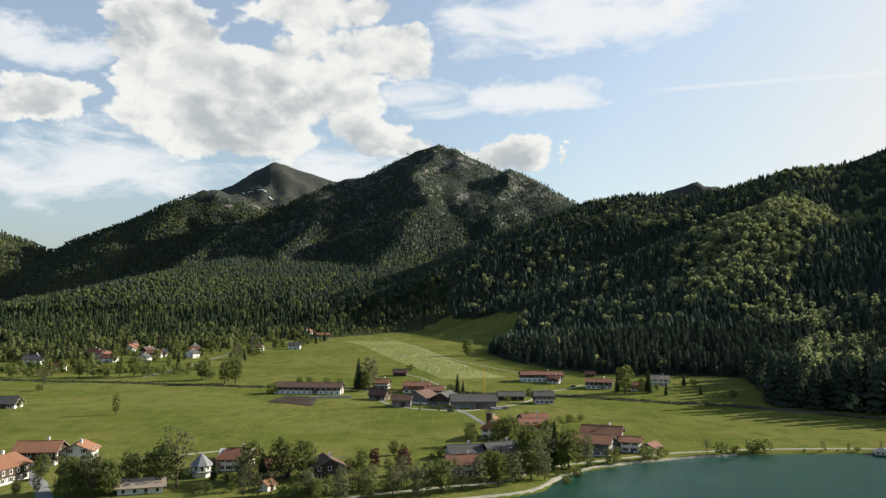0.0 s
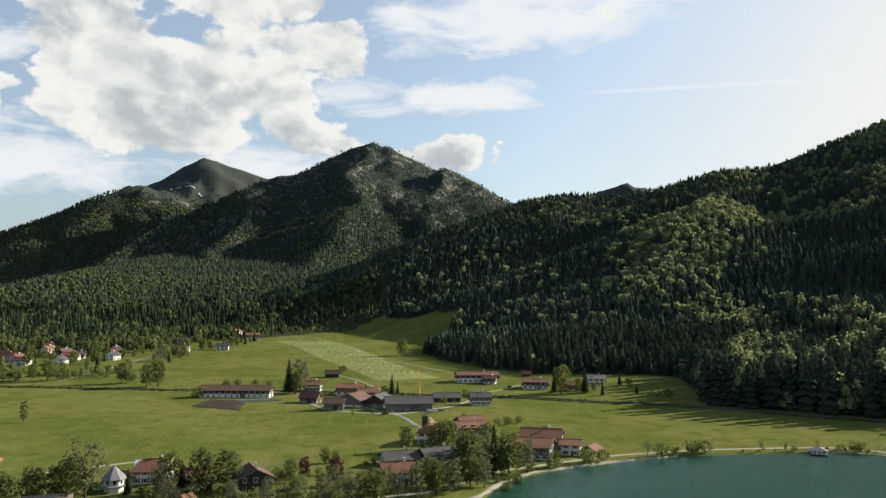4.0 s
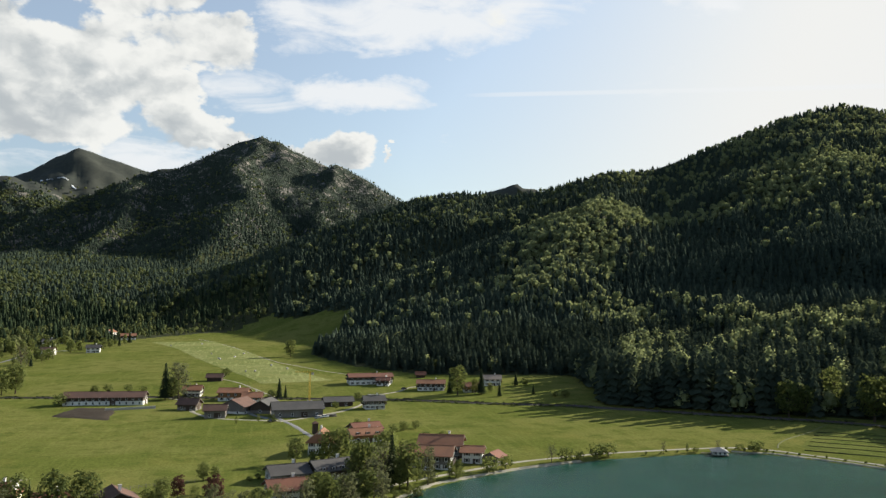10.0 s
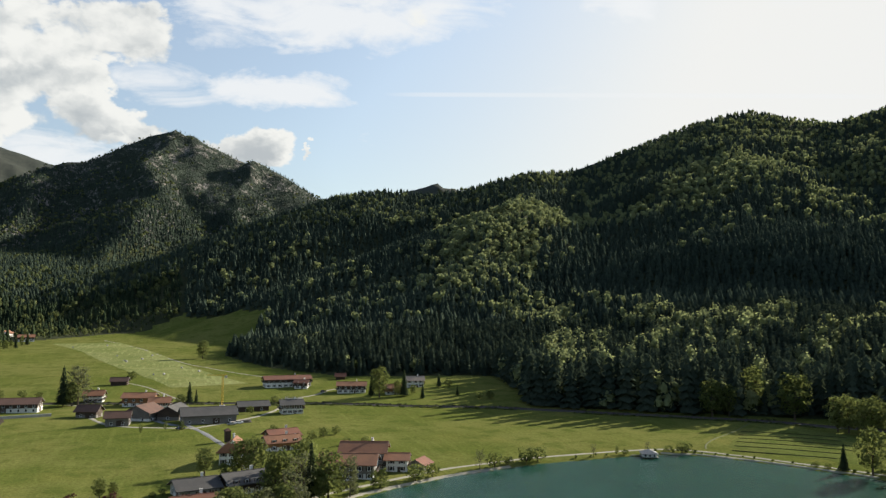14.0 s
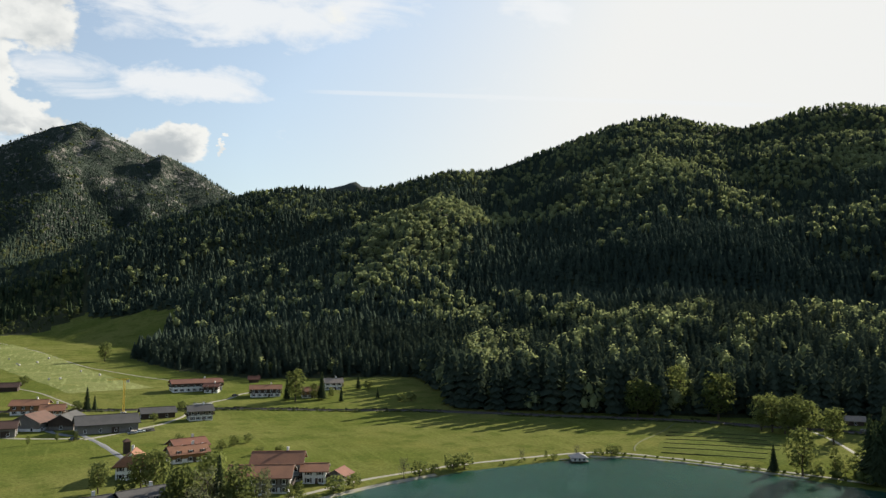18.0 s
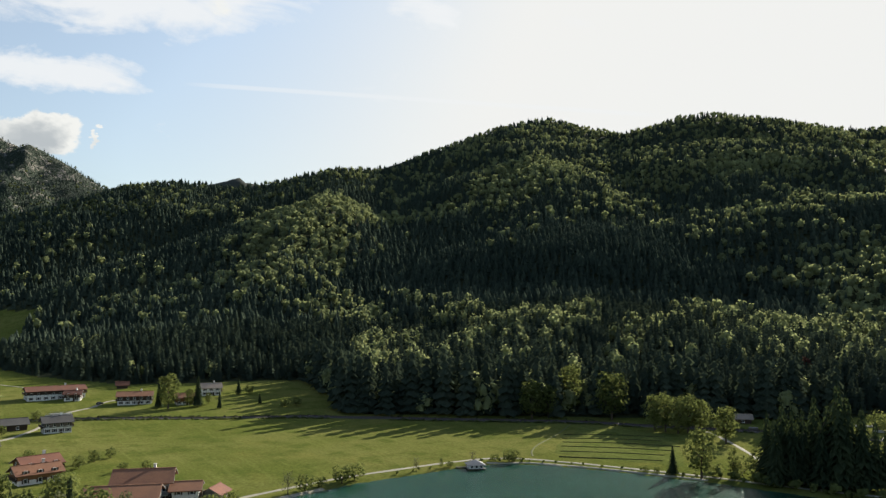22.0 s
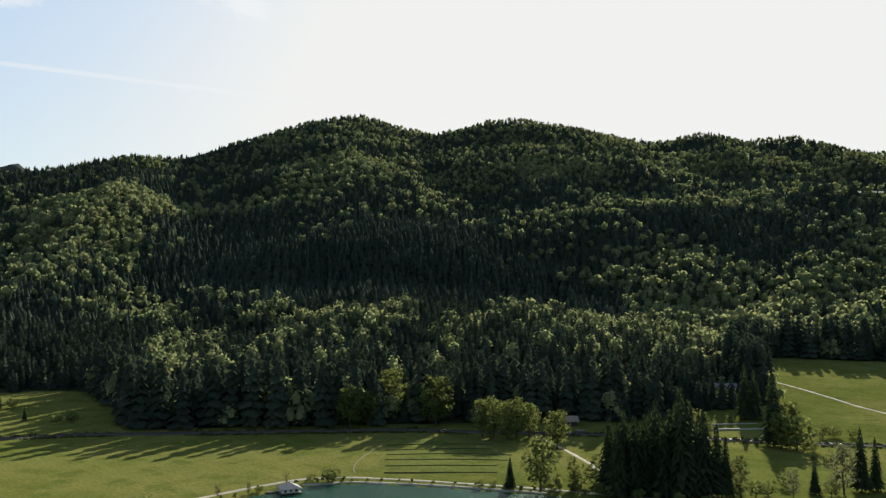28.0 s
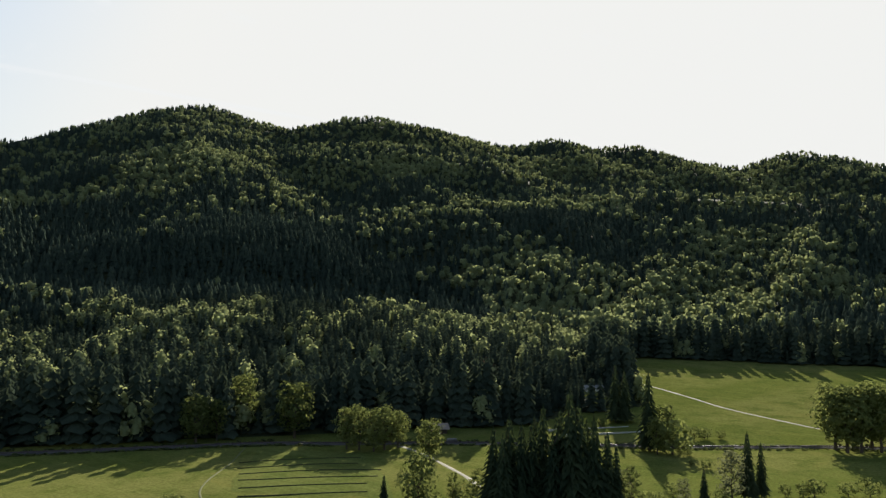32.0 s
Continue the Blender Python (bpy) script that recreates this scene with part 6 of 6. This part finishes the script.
plant("bush", "BUSH", "rounded green bush on the valley floor", [(310, 226, 6.2), (387, 265, 15.6), (397, 265, 4.6), (388, 259, 5.1), (424, 267, 7.1), (428, 263, 6.2), (433, 257, 4.7), (428, 313, 4.5), (401, 312, 6.1), (405, 319, 9.9), (335, 443, 8.1), (365, 245, 4.5), (314, 242, 5.2), (335, 212, 4.8), (338, 207, 5.5), (340, 204, 6.6), (347, 195, 5.4), (350, 189, 6.8), (369, 252, 2.5), (456, 194, 6.1), (443, 204, 5.9)])
plant("copper_tree", "COPPER", "copper-red leaved ornamental tree", [(-26, 313, 8.3), (-14, 301, 10.7), (481, 407, 13.3)])
plant("young_tree", "YOUNG", "slender young tree in light green leaf", [(-182, 452, 12.7), (-111, 288, 5.1), (68, 333, 7.5), (72, 336, 7.5), (-2, 477, 5.0), (6, 477, 5.0), (-13, 472, 4.6), (184, 368, 4.6), (317, 440, 29.8), (265, 295, 12.0), (275, 292, 11.2), (290, 247, 14.7), (321, 279, 8.5), (295, 269, 9.1)])
# trees on the near shore
plant("willow", "WILLOW", "pale grey-green willow on the near lake shore", [(-32, 258, 11), (-8, 270, 11), (13, 283, 13), (26, 292, 13), (4, 290, 10), (-44, 270, 8)])
plant("broad_tree", "LINDEN", "light green broadleaf tree on the near shore", [(-24, 264, 10), (0, 276, 13), (20, 288, 13), (-40, 262, 9), (18, 297, 12), (33, 301, 12)])
plant("thin_tree", "BARE", "half-bare tree with fine twigs on the near shore", [(-16, 268, 12), (7, 280, 12), (-28, 275, 8), (-12, 280, 9)])
GARDEN_RNG = np.random.default_rng(44)
hedges = []
while len(hedges) < 70:
    x, y = GARDEN_RNG.uniform(-132, -14), GARDEN_RNG.uniform(266, 322)
    if len(hedges) > 48:
        x, y = GARDEN_RNG.uniform(-4, 62), GARDEN_RNG.uniform(300, 345)
    if any(abs(x - hx) < 9 and abs(y - hy) < 9 for hx, hy in HOMES):
        continue
    hedges.append((round(x), round(y), round(float(GARDEN_RNG.uniform(1.6, 4.5)), 1)))
plant("bush", "BUSH", "clipped green garden shrub between the houses", hedges)
# village trees between the houses
VILLAGE_RNG = np.random.default_rng(17)
spots = []
while len(spots) < 190:
    u, w = VILLAGE_RNG.uniform(0, 1), VILLAGE_RNG.uniform(0, 1)
    x, y = -470 + 320 * u, 770 + 330 * w + 60 * u
    if x > -190 and y < 980 or abs(x + 238) < 9 and y < 960:
        continue
    if -300 < x < -185 and y < 800:
        continue
    if any(abs(x - hx) < 13 and -24 < y - hy < 11 for hx, hy in HOMES):
        continue
    spots.append((round(x), round(y), round(float(VILLAGE_RNG.uniform(7, 16)), 1)))
plant("broad_tree", "GARDEN", "green broadleaf tree between village houses", spots[:120])
plant("spruce", "SPRUCE", "dark spruce between village houses", spots[120:155])
plant("young_tree", "YOUNG", "light green slender tree between village houses", spots[155:])


# trees among the lakeside gardens
plant("young_tree", "YOUNG", "slender light green tree beside the lakeside houses", [(-132, 266, 7.0), (-125, 270, 11.5), (-120, 268, 12.5), (-114, 268, 13.0), (-112, 273, 11.0), (-111, 280, 8.0), (-70, 272, 7.0), (-49, 272, 8.5), (-18, 280, 10.5), (-2, 285, 9.0), (-28, 293, 8.0)])
plant("willow", "WILLOW", "pale grey-green willow among the lakeside gardens", [(-60, 266, 8.5), (-45, 273, 9.0), (-34, 274, 9.5), (-24, 275, 10.0), (-14, 287, 11.0), (-5, 277, 11.5)])
plant("thin_tree", "BARE", "half-bare tree with fine twigs among the gardens", [(-65, 275, 10.5), (-56, 268, 9.5), (-30, 275, 9.0), (-15, 273, 9.5), (-9, 281, 11.0)])
# the row of trees behind the railway, before the village
ROW_RNG = np.random.default_rng(71)
row = [(round(float(x)), round(float(704 + 0.10 * (x + 370) + ROW_RNG.uniform(0, 34))), round(float(ROW_RNG.uniform(5, 13)), 1)) for x in np.arange(-420, -212, 3.6)]
plant("broad_tree", "GARDEN", "green broadleaf tree in the row by the railway", row[0::3] + row[1::6])
plant("bush", "BUSH", "dense green bush in the row by the railway", [(x, y - 8, round(h * 0.55, 1)) for x, y, h in row[2::3]])
plant("young_tree", "YOUNG", "light green slender tree in the row by the railway", row[4::6])
more = []
while len(more) < 90:
    x, y = VILLAGE_RNG.uniform(-480, -200), VILLAGE_RNG.uniform(770, 1010)
    if abs(x + 238) < 8 and y < 900 or any(abs(x - hx) < 9 and -13 < y - hy < 9 for hx, hy in HOMES):
        continue
    more.append((round(x), round(y), round(float(VILLAGE_RNG.uniform(6, 15)), 1)))
plant("broad_tree", "GARDEN", "green broadleaf tree between village houses", more[:60])
plant("spruce", "SPRUCE", "dark spruce between village houses", more[60:])


def edge_woods():
    """Mixed trees in front of the mountain foot."""
    rng = np.random.default_rng(23)
    spruces, crowns = [conifer_shape(rng, 4, 6) for _ in range(5)], [leafy_shape(rng, 26, 0.33, 0.08, 0.085, 2, 0.7) for _ in range(6)]
    x, y = scatter(rng, -900, 12, 1000, 1560, 9.5)
    edge = np.interp(x, [-900, -470, -330, -150, -80, 60], [790, 880, 960, 1120, 1215, 1290]) + 45 * value_noise(x, y, 70, 3, 8)
    keep = y > edge
    for hx, hy in HOMES:
        keep &= ~((np.abs(x - hx) < 14) & (y < hy + 12) & (y > hy - 34))
    x, y = x[keep], y[keep]
    z = height(x, y)
    back = y - np.interp(x, [-900, -470, -330, -150, -80, 60], [790, 880, 960, 1120, 1215, 1290])
    leafy = rng.uniform(0, 1, len(x)) < np.where(x > -170, np.where(back < 85, 0.94, 0.25), np.clip(0.28 + 2.2 * value_noise(x, y, 70, 3, 15), 0.05, 0.8))
    small = np.where((x > -150) & (back < 85), 0.62, 1.0)
    a = places_for(rng, x[~leafy], y[~leafy], z[~leafy], 9, 23, 1.0, rng.uniform(0, 1, (~leafy).sum()), 5)
    b = places_for(rng, x[leafy], y[leafy], z[leafy], 8, 19, 1.0, rng.uniform(0, 1, leafy.sum()), 6)
    b[:, 3] *= small[leafy]
    a[:, 3] *= 0.95 + 1.3 * value_noise(a[:, 0], a[:, 1], 90, 3, 19)
    b[:, 3] *= 0.95 + 1.3 * value_noise(b[:, 0], b[:, 1], 90, 3, 19)
    # darker needles than the hill's: shade put into the colour of this sunlit wood
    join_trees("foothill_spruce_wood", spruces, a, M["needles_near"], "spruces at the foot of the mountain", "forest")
    join_trees("foothill_broadleaf_wood", crowns, b, M["leaves_mid"], "light green broadleaf trees at the foot of the mountain", "forest")


edge_woods()


def village_woods():
    """Dense mixed trees round the village houses, left too thick to count."""
    rng = np.random.default_rng(52)
    spruces, crowns = [fine_conifer(rng) for _ in range(5)], [leafy_shape(rng, 46, 0.33, 0.06, 0.070, 4, 0.66) for _ in range(6)]
    x, y = scatter(rng, -640, -150, 745, 1150, 10.5)
    keep = (x < -300 + (y - 782) * 0.25) & (value_noise(x, y, 55, 3, 9) > -0.06) & (y > 745 + np.clip(-x - 470, 0, 200) * -0.1)
    keep &= ~((np.abs(x + 238) < 9) & (y < 960))
    for hx, hy in HOMES:
        keep &= ~((np.abs(x - hx) < 11) & (y < hy + 9) & (y > hy - 26))
    x, y = x[keep], y[keep]
    z = height(x, y)
    dark = rng.uniform(0, 1, len(x)) < np.clip(0.38 + 1.6 * value_noise(x, y, 90, 2, 13) + (y - 950) * 0.0012, 0.08, 0.9)
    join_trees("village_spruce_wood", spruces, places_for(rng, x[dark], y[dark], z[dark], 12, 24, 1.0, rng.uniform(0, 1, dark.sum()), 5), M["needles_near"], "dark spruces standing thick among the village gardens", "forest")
    join_trees("village_broadleaf_wood", crowns, places_for(rng, x[~dark], y[~dark], z[~dark], 8, 17, 1.05, rng.uniform(0, 1, (~dark).sum()), 6), M["leaves_mid"], "green broadleaf trees standing thick among the village gardens", "forest")


village_woods()
